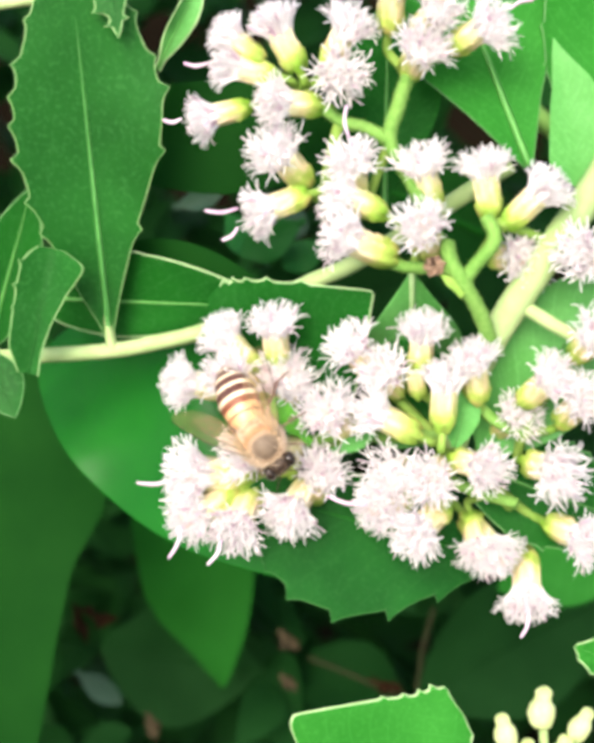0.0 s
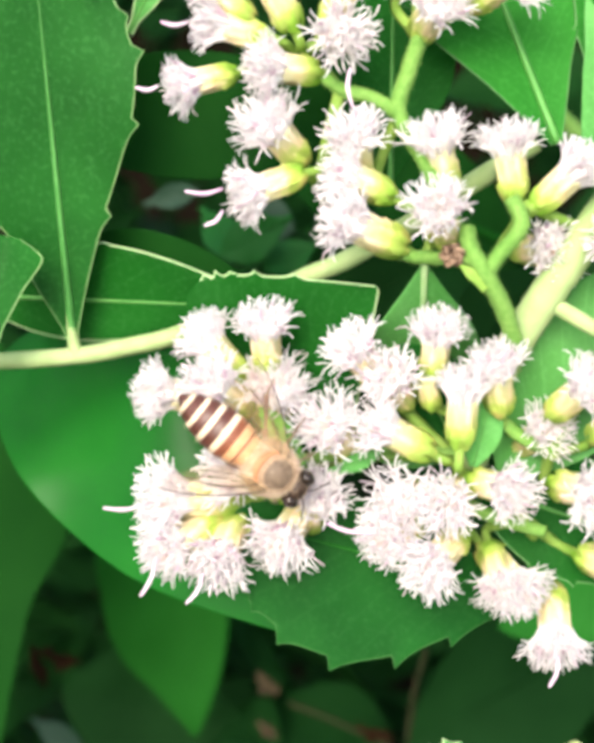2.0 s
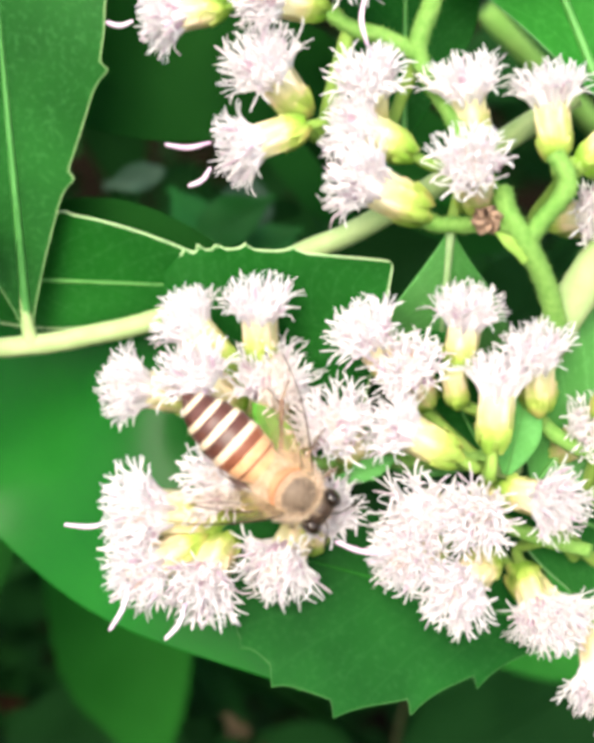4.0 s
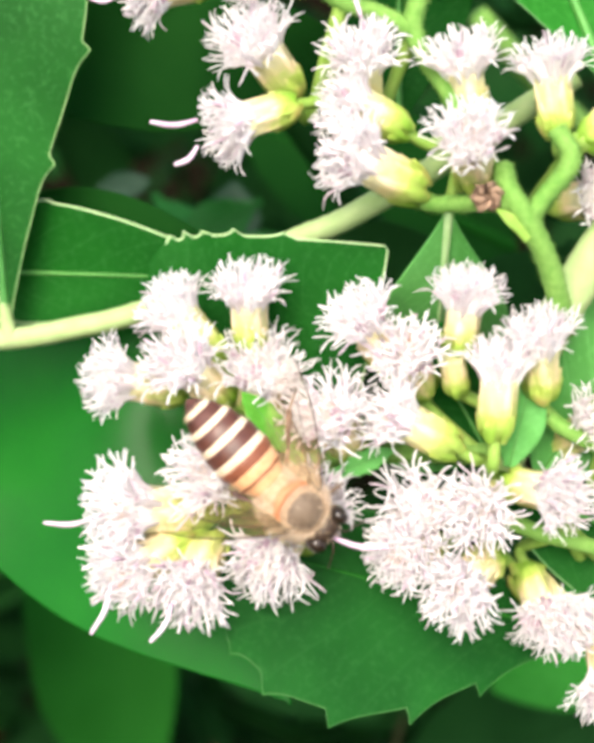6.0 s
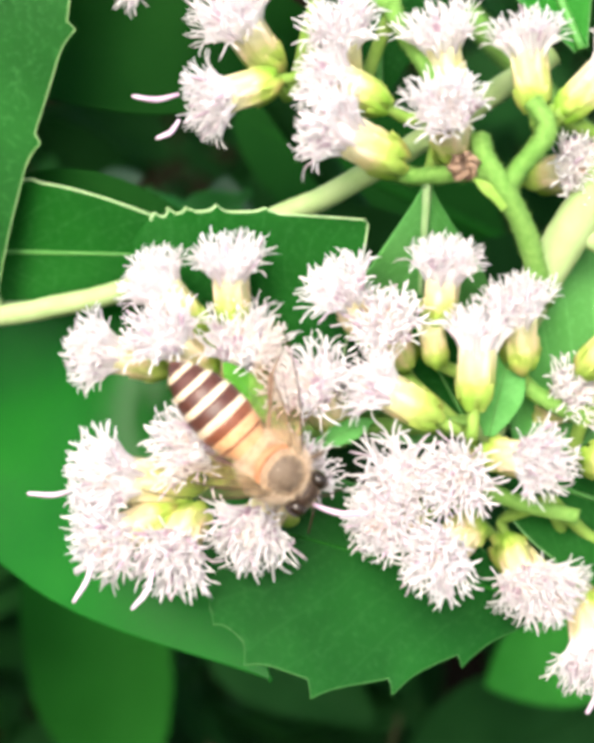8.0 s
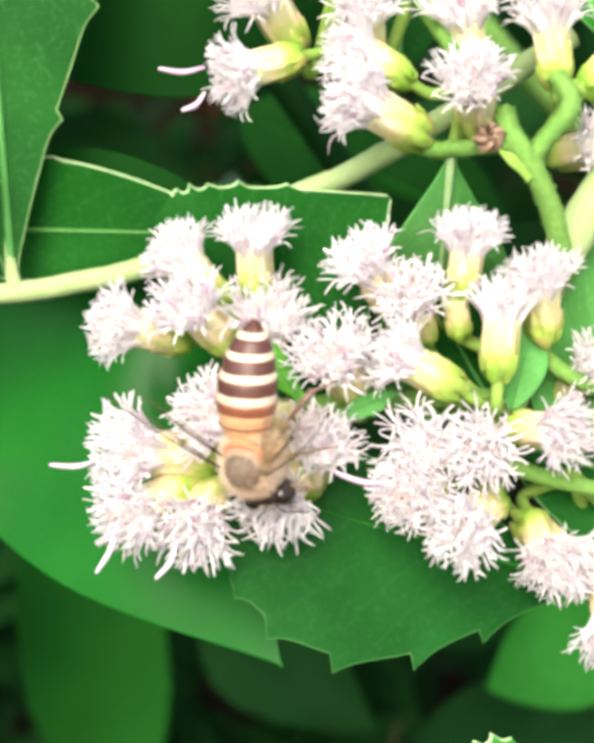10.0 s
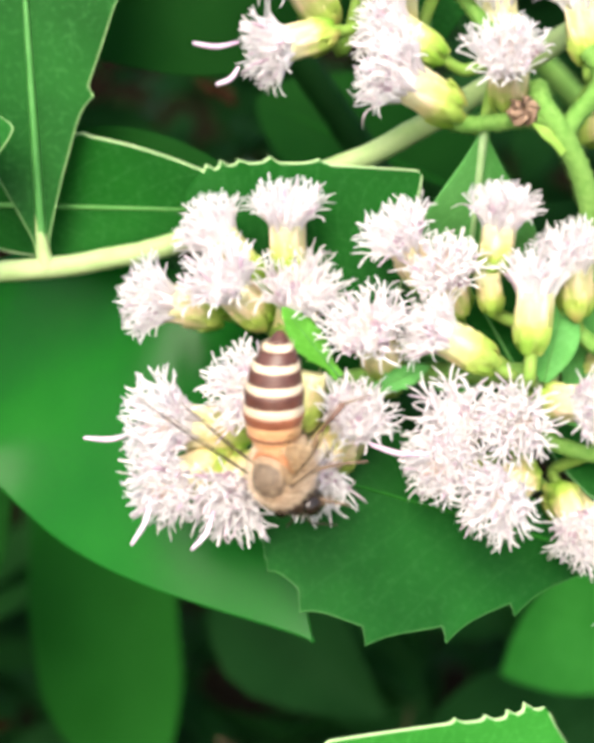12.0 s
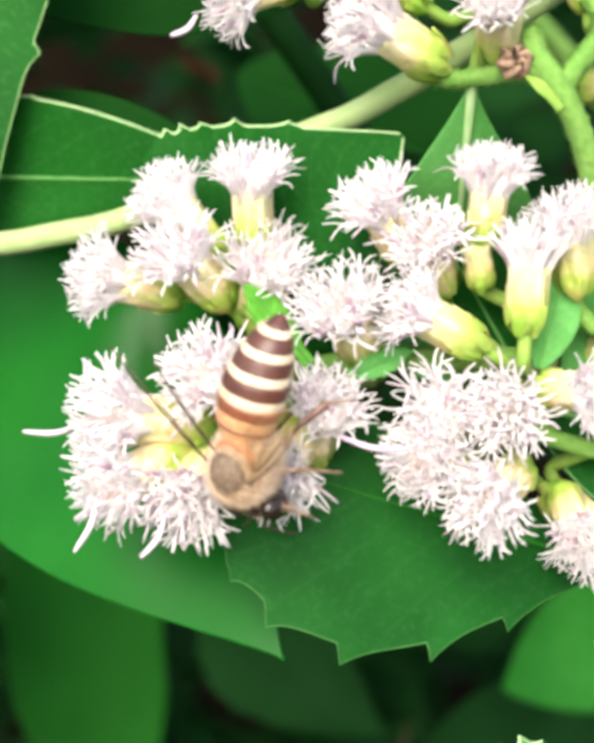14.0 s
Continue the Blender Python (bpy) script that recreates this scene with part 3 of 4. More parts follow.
stem(branch, [(18.3, -1.8, 5.5), (21.1, -2.5, 3.7), (25.1, -3.0, 1.6)], 0.6, 0.55, STEM_PALE)
stem(branch, [(13.0, 1.8, -6.0), (12.0, 1.4, -8.0), (14.5, 1.0, -9.5), (18.0, -0.4, -10.5)], 0.6, 0.45, STEM)
stem(branch, [(13.2, 1.4, -5.2), (8.0, 2.2, -5.0), (3.0, 2.4, -5.2), (0.0, 2.6, -6.0)], 0.7, 0.5, STEM)
stem(branch, [(14.3, 0.4, -1.6), (15.8, 0.2, -3.4), (18.4, -0.6, -5.0)], 0.55, 0.45, STEM)
leaf(branch, (-3.5, 6.0, -0.5), (6.3, 1.3, 6.8), 0, 16.5, rim=LEAF_RIM, ribbed=False, rim_from=0.2, peak=0.18, base=0.4, tip=0.92, teeth=(0.24, 0.3, 0.38, 0.5, 0.68), amp=0.5, seed=3, cut=0.985, fold=0.02)
leaf(branch, (18.8, 4.2, -16.1), (-4.2, 3.0, -9.7), 0, 15.6, LEAF_MOTTLED, rim=LEAF_RIM_LOW, rib=LEAF_LIGHT, rib_size=0.5, rim_w=0.09, peak=0.6, base=0.85, tip=0.6, teeth=(0.25, 0.4, 0.594, 0.765, 0.87), amp=1.1, lop=0.5, seed=5, fold=0.04)
leaf(branch, (9.3, -3.0, 8.9), (10.2, 9.5, -2.2), 0, 8.6, LEAF_PALE, rib=LEAF_RIM, rib_size=1.3, peak=0.6, base=1.1, seed=6, fold=0.03)
leaf(branch, (15.3, 2.5, -6.7), (27.1, 0.5, 9.1), 0, 10.4, LEAF_PALE, peak=0.5, base=0.7, seed=7)
leaf(branch, (19.1, 0.2, 17.0), (10.1, 2.5, 41.9), 0, 13.0, LEAF_LIGHT, rim=LEAF_RIM_DIM, rib_size=0.9, amp=0.5, seed=8, fold=0.05, wave=0.5, rim_w=0.1,
     profile=((0, 0.4, 0.4), (0.2, 3.0, 3.1), (0.38, 5.7, 6.2), (0.55, 6.6, 6.7), (0.8, 4.0, 4.0), (1, 0.1, 0.1)), spines=((0.5, 0.62), (0.44, 0.58)))
leaf(branch, (23.4, -1.2, 15.0), (20.8, -1.6, 27.0), 0, 5.0, LEAF_PALE, rib=LEAF_PALE, ribbed=False, seed=9, fold=0.1, wave=0.3, amp=0.3,
     profile=((0, 0.5, 0.6), (0.1, 1.8, 1.4), (0.22, 2.4, 2.3), (0.58, 1.4, 2.7), (0.7, 0.9, 2.2), (0.9, 0.4, 0.7), (1, 0.05, 0.05)))
leaf(branch, (27.0, 1.0, 13.0), (23.4, 0.5, 40.0), 0, 9.4, LEAF_LIGHT, rim=LEAF_RIM_DIM, rib_size=0.6, peak=0.5, teeth=6, amp=0.4, seed=52, fold=0.06)
leaf(branch, (7.5, 4.0, 14.1), (8.0, 6.0, 31.9), 0, 9.2, peak=0.55, seed=10)
leaf(branch, (12.9, -0.5, -5.9), (14.2, -1.5, -0.3), 0, 2.7, LEAF_PALE, peak=0.5, base=0.6, tip=0.6, seed=18)
leaf(branch, (13.2, 3.2, -6.4), (8.2, 3.6, 3.0), 0, 6.8, LEAF, seed=35, fold=0.05)
leaf(branch, (13.4, 3.4, -7.2), (28.0, 1.6, -12.4), 0, 9.0, LEAF, rim=LEAF_RIM_DIM, peak=0.5, base=0.7, teeth=7, amp=0.5, seed=36, fold=0.05)
leaf(branch, (12.6, 3.0, -5.6), (4.2, 2.6, -3.4), 0, 3.4, LEAF_PALE, seed=37, fold=0.05)
leaf(branch, (28.2, 2.0, -24.4), (23.1, 2.0, -22.7), 0, 3.4, LEAF_LIGHT, rim=LEAF_RIM, peak=0.5, teeth=3, amp=0.3, seed=33)
bm = bmesh.new()
lathe(bm, [(-0.7 * MM, 0.3 * MM), (-0.5 * MM, 0.75 * MM), (0.0, 0.9 * MM), (0.45 * MM, 0.7 * MM), (0.5 * MM, 0.45 * MM), (0.2 * MM, 0.3 * MM)], 14, 0, pose(0, 0, 0, 0, 0, -100), 0.12)
dry = part("dry_bud", bm, BROWN, branch, "small withered brown bud", Matrix.Translation(plant(10.84, -5.1, 8.55)) @ Matrix.Scale(0.85, 4))
for j in range(6):
    a = 2 * math.pi * j / 6
    bm = bmesh.new()
    strap(bm, [Vector((0.8 * math.cos(a), 0.1, 0.8 * math.sin(a))), Vector((0.88 * math.cos(a + 0.2), -0.4, 0.88 * math.sin(a + 0.2))), Vector((0.6 * math.cos(a + 0.7), -0.75, 0.6 * math.sin(a + 0.7))), Vector((0.2 * math.cos(a + 1.2), -0.7, 0.2 * math.sin(a + 1.2)))], 0.3, 0)
    part("sepal", bm, BROWN, dry)
leaf(branch, (13.1, -5.5, 6.2), (11.5, -5.7, 7.9), 20, 0.8, BRACT, name="bract", ribbed=False, thick=0.16, wave=0.02, curl=0.3)
leaf(branch, (12.4, -4.8, 8.6), (13.3, -5.2, 7.4), -20, 0.5, STEM, name="bract", ribbed=False, thick=0.14, wave=0.02)
leaf(branch, (1.2, 0.1, -5.6), (-2.1, -0.6, -1.7), 15, 1.9, LEAF_YOUNG, name="small_leaf", wave=0.1, teeth=5, amp=0.2)
leaf(branch, (2.8, 0.6, -6.4), (6.4, 0.0, -4.9), -15, 1.3, LEAF_PALE, name="small_leaf", wave=0.1, teeth=5, amp=0.2)

# ---- the leafy stem behind it ----
shoot = thing("leafy_stem", "pale green arching stem with broad toothed leaves behind the flowers", "plant stem")
stem(shoot, [(-150, 80, -256), (-135, 45, -90), (-100, 20, -20), (-60, 11, -2), (-40, 9.6, 0.6), (-28.7, 8.7, 1.5), (-22.4, 8.4, 1.75), (-16.0, 8.2, 2.2), (-12.3, 8.2, 2.85), (-8.6, 8.0, 3.7), (-3.5, 6.8, 5.6), (1.2, 5.4, 7.9), (4.0, 5.0, 9.0), (6.2, 4.6, 10.2), (9.2, 4.0, 11.9), (18, 2.4, 17.5)], 0.6, 0.76, STEM_PALE)
stem(shoot, [(-16.0, 8.1, 2.1), (-16.2, 7.9, 2.9), (-16.4, 7.6, 4.2), (-16.6, 7.2, 6.0)], 0.6, 0.2, STEM_PALE, name="leaf_stalk")
leaf(shoot, (-16.3, 8.0, 2.9), (-18.4, -1.2, 36.2), 4, 13.0, LEAF_BROAD, rim=LEAF_RIM_FINE, rib=MIDRIB_DIM, rib_size=0.75, rib_to=0.8, rim_w=0.09, amp=0.62, seed=11, fold=0.035, wave=0.5,
     profile=((0, 0.38, 0.38), (0.03, 0.5, 0.45), (0.135, 2.3, 1.5), (0.28, 4.3, 3.2), (0.37, 5.3, 4.5), (0.47, 5.9, 5.8), (0.55, 6.0, 6.4), (0.62, 5.8, 6.5), (0.7, 5.1, 5.7), (0.8, 3.8, 4.5), (0.87, 3.0, 3.8), (0.95, 1.4, 1.8), (1, 0.1, 0.1)),
     spines=((0.29, 0.37, 0.475, 0.555, 0.625, 0.7, 0.8, 0.9), (0.28, 0.47, 0.62, 0.695, 0.8, 0.9)))
leaf(shoot, (-23.8, 11.4, 7.0), (-0.7, 7.2, 5.8), 20, 9.3, rim=LEAF_RIM, rim_w=0.1, rib_size=0.6, peak=0.36, base=0.8, tip=0.95, teeth=(0.3, 0.44), amp=0.18, lop=0.7, seed=12, fold=0.04)
glossy = leaf(shoot, (-24.6, 20.0, 2.0), (0.2, 6.0, -20.4), 5, 25.0, LEAF_SMOOTH, ribbed=False, peak=0.45, base=0.6, tip=1.1, lop=0.5, seed=13, curl=0.045, wave=2.4, fold=0.008)
leaf(shoot, (-22.5, 3.2, 0.2), (-20.2, 2.0, 10.6), 0, 5.0, LEAF_BROAD, rim=LEAF_RIM_FINE, rib=LEAF_BROAD, rib_size=0.6, rib_to=0.7, rim_w=0.1, amp=0.34, seed=14, fold=0.28, wave=0.2,
     profile=((0, 0.9, 0.9), (0.19, 2.0, 0.8), (0.4, 2.2, 1.1), (0.67, 2.3, 2.0), (0.86, 2.2, 3.0), (0.92, 1.9, 3.1), (0.96, 1.6, 2.3), (1, 1.1, 0.9)), spines=((0.5, 0.67, 0.86), ()))
leaf(shoot, (-27.2, 7.0, 2.6), (-24.2, 6.0, -3.6), 0, 4.2, LEAF_BROAD, rim=LEAF_RIM_DIM, rib=LEAF_BROAD, peak=0.5, seed=51, fold=0.06)
leaf(shoot, (-15.8, -0.2, 38.0), (-14.3, -0.6, 27.5), 0, 3.4, LEAF_BROAD, rim=LEAF_RIM_FINE, rib=LEAF_BROAD, rib_size=0.5, amp=0.5, seed=19, fold=0.05,
     profile=((0, 0.5, 0.5), (0.4, 1.5, 1.6), (0.7, 1.1, 1.6), (0.78, 0.9, 1.5), (0.82, 0.7, 0.6), (0.93, 0.45, 0.35), (1, 0.05, 0.05)), spines=((0.6, 0.86), (0.78, 0.9)))
stem(shoot, [(-30.5, 6.0, 31.1), (-25.6, 6.0, 31.9), (-21.1, 6.0, 32.6), (-16.4, 5.0, 33.7)], 0.5, 0.45, STEM_PALE)
leaf(shoot, (-28.6, 14.0, 1.4), (-23.5, 10.0, 16.7), 0, 6.0, rim=LEAF_RIM_DIM, peak=0.5, seed=15)
leaf(shoot, (-11.8, 5.0, 26.0), (-7.3, 2.0, 33.7), 30, 2.2, LEAF_PALE, rim=LEAF_RIM, peak=0.5, seed=16, fold=0.4)
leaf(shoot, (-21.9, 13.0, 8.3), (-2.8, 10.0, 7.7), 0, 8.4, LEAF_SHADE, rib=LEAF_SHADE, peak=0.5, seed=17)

# ---- leaves further back ----
back = thing("background_shrub", "broad-leaved green shrub behind the flowers, shade painted into its darker leaves", "shrub")
stem(back, [(110, 110, -220), (95, 90, -120), (80, 80, -40), (50, 60, 10), (20, 40, 34)], 2.2, 1.0, STEM)
stem(back, [(-0.9, 26.0, 26.5), (2.8, 27.0, 21.4), (7.6, 28.0, 14.7), (11.9, 30.0, 9.4)], 1.2, 1.2, LEAF_DARK_SHADE)
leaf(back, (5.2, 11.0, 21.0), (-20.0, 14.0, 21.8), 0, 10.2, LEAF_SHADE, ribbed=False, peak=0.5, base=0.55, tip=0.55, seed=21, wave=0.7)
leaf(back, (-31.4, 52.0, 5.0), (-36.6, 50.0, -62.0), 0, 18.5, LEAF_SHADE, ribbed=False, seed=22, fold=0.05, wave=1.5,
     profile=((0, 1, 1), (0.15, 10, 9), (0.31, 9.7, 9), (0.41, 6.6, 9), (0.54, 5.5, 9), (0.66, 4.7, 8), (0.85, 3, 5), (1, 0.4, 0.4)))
leaf(back, (-17.0, 82.0, 4.0), (-11.0, 80.0, -44.1), 0, 18.5, LEAF_BACK, ribbed=False, seed=23, wave=0.8,
     profile=((0, 1, 1), (0.2, 6, 8), (0.5, 6.6, 9.6), (0.7, 6.2, 9.3), (0.79, 5.2, 7.7), (0.88, 3.6, 4.2), (0.96, 1.6, 1.6), (1, 0.2, 0.2)))
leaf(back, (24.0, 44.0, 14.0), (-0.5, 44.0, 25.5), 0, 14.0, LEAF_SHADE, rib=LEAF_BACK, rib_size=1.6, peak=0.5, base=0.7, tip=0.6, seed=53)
leaf(back, (-1.6, 45.0, 14.8), (-1.2, 45.0, 20.2), 0, 5.2, LEAF_GREY, rib=LEAF_GREY, peak=0.35, tip=0.9, seed=54)
leaf(back, (-14.5, 47.0, 19.0), (-8.8, 47.0, 20.6), 0, 2.6, LEAF_GREY, rib=LEAF_GREY, seed=55)
leaf(back, (42.4, 62.0, -19.2), (24.5, 60.0, -27.4), 0, 12.0, LEAF_LIGHT, ribbed=False, peak=0.5, base=0.7, tip=0.85, seed=24)
leaf(back, (0.7, 34.0, 16.1), (-6.2, 36.0, 12.5), 0, 4.5, LEAF_MID, rib=LEAF_MID, seed=25)
leaf(back, (3.3, 38.0, 14.0), (-1.9, 38.0, 11.4), 20, 4.0, LEAF_MID, rib=LEAF_MID, seed=26)
leaf(back, (-8.2, 40.0, 17.8), (-3.4, 36.0, 11.7), -20, 4.5, LEAF_MID, rib=LEAF_MID, seed=27)
leaf(back, (46.4, 80.0, -29.1), (15.7, 76.0, -44.7), 0, 19, LEAF_DARK_SHADE, rib=LEAF_DARK_SHADE, seed=28)
leaf(back, (-4.4, 94.0, -45.6), (-30.1, 94.0, -41.7), 0, 19, LEAF_DARK_SHADE, rib=LEAF_DARK_SHADE, seed=29)
leaf(back, (22.5, 20.0, 10.5), (14.6, 18.0, 1.4), 0, 8, LEAF_DARK_SHADE, rib=LEAF_DARK_SHADE, seed=30)
leaf(back, (0.7, 24.0, 4.3), (12.5, 20.0, 10.5), 0, 9, LEAF_DARK_SHADE, rib=LEAF_DARK_SHADE, seed=32)
leaf(back, (-31.5, 79.0, -41.6), (-24.8, 78.0, -45.9), 0, 3.6, LEAF_GREY, rib=LEAF_GREY, seed=34)

# ---- budding shoot low in front ----
low = thing("budding_shoot", "low shoot with cream-green unopened flower buds and one toothed leaf", "plant shoot")
leaf(low, (2.5, 5.0, -36.8), (12.5, 4.0, -26.5), 0, 13.0, LEAF_LIGHT, rim=LEAF_RIM, ribbed=False, rim_w=0.16, amp=0.55, seed=31, fold=0.02,
     profile=((0, 1, 1), (0.2, 7.2, 4), (0.26, 7.7, 4.6), (0.64, 3.7, 5.2), (0.85, 1.3, 5.2), (0.93, 0.8, 4.0), (1, 0.1, 0.1)), spines=((0.7, 0.8, 0.88, 0.95), (0.86, 0.91, 0.96)))
stem(low, [(44, 60, -266), (32, 36, -180), (26, 20, -110), (24, 12, -70), (21.8, 6, -42), (21.4, 5, -37)], 1.1, 0.6, STEM_PALE)
for x, y, z, r in ((20.6, 3.5, -28.1, 1.15), (23.9, 3.5, -29.5, 0.95), (17.5, 3.5, -30.1, 1), (22.2, 3.5, -31.9, 1), (19.4, 3.5, -32.3, 1), (24.6, 3.5, -33.1, 1)):
    bm = bmesh.new()
    foot, tip = Vector((21.5, 5.0, -38.0)), Vector((x, y, z))
    tube(bm, [v * MM for v in spline([foot, foot.lerp(tip, 0.6) + Vector((0, 0.3, 0)), tip], 6)], lambda u: 0.4 * MM, 8)
    part("flower_stalk", bm, STEM_PALE, low)
    bm = bmesh.new()
    lathe(bm, [(a * r * MM, b * r * MM) for a, b in ((-1.5, 0.35), (-1.2, 0.8), (-0.5, 1.02), (0.2, 0.95), (0.6, 0.66), (0.85, 0.62), (1.2, 0.66), (1.5, 0.45), (1.62, 0.15))], 14, 0, Matrix.Rotation(radians(-90), 4, "Y"), 0.12)
    part("flower_bud", bm, BUD, low, "", Matrix.Translation(tip * MM) @ Matrix.Rotation(0.2 * (x - 19.5) * 0.6, 4, "Y"))

# ---- ground ----
gm = bmesh.new()
bmesh.ops.create_grid(gm, x_segments=60, y_segments=60, size=60)
for v in gm.verts:
    r = v.co.xy.length
    v.co.xy *= max(0.02, (r / 60) ** 1.5)
    v.co.z = 0.01 * noise.noise(v.co * 6) * min(1, 2 / (1 + r))
# Dark soil made darker still: the shade under the shrubs is in its colour.
SOIL_SHADED = plain_material("soil", (0.004, 0.003, 0.002), (0.01, 0.007, 0.004), 0.95, 60.0, 0.8, 0.004)
SOIL_SHADED.node_tree.nodes["Principled BSDF"].inputs["Specular IOR Level"].default_value = 0.0
ground = tagged(new("ground", mesh_of(gm, "ground", SOIL_SHADED)), "dark soil under the shrubs with shade painted into its colour", "ground", kind="structure")


def undergrowth():
    """Low leafy cover between the shrub and the ground, shade put into its dark leaf colour."""
    r = random.Random(9)
    bm = bmesh.new()
    for n in range(2600):
        d = r.uniform(85, 330)
        c = Vector((r.uniform(-1, 1) * (60 + d * 0.6), d, r.uniform(-1, 0.9) * (60 + d * 0.45)))
        place = BASE @ (c * MM)
        if place.z < 0.01:
            continue
        size = r.uniform(9, 26) * MM
        m = Matrix.Translation(place) @ Euler((r.uniform(-0.9, 0.9), r.uniform(-0.9, 0.9), r.uniform(0, 6.28))).to_matrix().to_4x4()
        rows = []
        for k in range(7):
            s = k / 6
            w = 0.3 * math.sin(math.pi * (0.03 + 0.95 * s) ** 0.85) * size
            rows.append([bm.verts.new(m @ Vector((s * size, o * w, abs(o) * w * 0.35 - s * s * size * 0.25))) for o in (-1, -0.5, 0, 0.5, 1)])
        for a, b in zip(rows, rows[1:]):
            for c in range(4):
                bm.faces.new((a[c], b[c], b[c + 1], a[c + 1]))
    ob = new("undergrowth", mesh_of(bm, "undergrowth", LEAF_DARK_SHADE))
    return tagged(ob, "dense green foliage with deep shade painted into its leaf colour", "undergrowth", kind="stuff")


undergrowth()

def dead_leaf(foot, apex, roll, width, seed, mat=LITTER):
    """A withered curled leaf caught in the undergrowth."""
    holder = thing("dead_leaf", "withered brown leaf caught in the shaded undergrowth", "dead leaf", group="dead leaves")
    holder.matrix_basis = BASE @ Matrix.Translation(plant(*foot))
    apex = Vector(apex) - Vector(foot)
    leaf(holder, (0, 0, 0), apex, roll, width, mat, rib=mat, fold=0.35, wave=1.2, seed=seed, name="blade")


dead_leaf((-29.8, 70.0, -31.4), (-23.9, 68.0, -32.4), 25, 2.0, 41)
dead_leaf((-30.3, 71.0, -30.9), (-28.4, 70.0, -35.9), -20, 1.6, 46)
dead_leaf((-3.1, 72.0, -34.6), (-0.4, 71.0, -37.0), 10, 2.2, 42, LITTER_PALE)
dead_leaf((-3.0, 74.0, -41.0), (-0.7, 73.0, -42.9), -10, 1.8, 47, LITTER_PALE)
dead_leaf((9.2, 75.0, -41.9), (13.6, 74.0, -43.4), 10, 1.8, 43)
dead_leaf((-5.7, 60.0, 33.0), (-1.6, 58.0, 29.5), 30, 1.6, 44)
dead_leaf((-21.1, 76.0, -46.6), (-19.8, 75.0, -50.0), 0, 2.0, 45, LITTER_PALE)
for points, r in (([(0.9, 78.0, -39.6), (7.4, 77.0, -42.0), (14.4, 76.0, -45.3)], 0.3), ([(17.8, 74.0, -32.0), (16.3, 75.0, -38.0), (15.6, 76.0, -44.0)], 0.28)):
    twig = thing("twig", "thin dry brown twig in the shaded undergrowth", "twig", group="dry twigs")
    twig.matrix_basis = BASE @ Matrix.Translation(plant(*points[0]))
    stem(twig, [Vector(p) - Vector(points[0]) for p in points], r, r * 0.8, TWIG, name="twig_wood")


# ---- the bee ----
def bee_materials():
    out = {}
    for name, a, b, rough in (("bee_dark", (0.05, 0.017, 0.012), (0.12, 0.04, 0.027), 0.42), ("bee_cream", (0.58, 0.46, 0.32), (0.78, 0.68, 0.52), 0.6),
                              ("bee_amber", (0.56, 0.28, 0.13), (0.82, 0.52, 0.3), 0.3), ("bee_thorax", (0.2, 0.13, 0.08), (0.42, 0.29, 0.19), 0.7),
                              ("bee_hair", (0.5, 0.35, 0.23), (0.82, 0.67, 0.51), 0.7), ("bee_eye", (0.012, 0.008, 0.006), (0.03, 0.018, 0.012), 0.15),
                              ("bee_brown", (0.14, 0.045, 0.025), (0.28, 0.1, 0.055), 0.35), ("bee_disc", (0.085, 0.058, 0.04), (0.2, 0.145, 0.1), 0.6), ("bee_rust", (0.4, 0.15, 0.07), (0.56, 0.25, 0.13), 0.6), ("bee_tan", (0.3, 0.18, 0.1), (0.5, 0.33, 0.2), 0.5), ("bee_face", (0.015, 0.009, 0.006), (0.05, 0.028, 0.016), 0.5),
                              ("bee_leg", (0.12, 0.075, 0.05), (0.36, 0.25, 0.17), 0.4), ("bee_basket", (0.09, 0.05, 0.04), (0.24, 0.14, 0.11), 0.35)):
        out[name] = plain_material(name, a, b, rough, 1800.0, 0.3, 0.00005, gloss=0.5 if name in ("bee_dark", "bee_amber", "bee_eye") else 0.3)
    m, t, b = material("bee_wing", 0.2)
    b.inputs["Base Color"].default_value = (0.5, 0.33, 0.17, 1)
    clear, mx = t.nodes.new("ShaderNodeBsdfTransparent"), t.nodes.new("ShaderNodeMixShader")
    clear.inputs[0].default_value = (0.996, 0.99, 0.975, 1)
    sep = t.nodes.new("ShaderNodeSeparateXYZ")
    t.links.new(coords(t), sep.inputs[0])
    root = calc(t, "MAXIMUM", calc(t, "ADD", 1.0, calc(t, "MULTIPLY", sep.outputs[0], 330.0)), 0.0)
    t.links.new(calc(t, "ADD", calc(t, "MULTIPLY", root, 0.2), 0.05), mx.inputs[0])
    t.links.new(clear.outputs[0], mx.inputs[1])
    t.links.new(b.outputs[0], mx.inputs[2])
    t.links.new(mx.outputs[0], t.nodes["Material Output"].inputs[0])
    out["bee_wing"] = m
    return out


BEE_MATS = bee_materials()


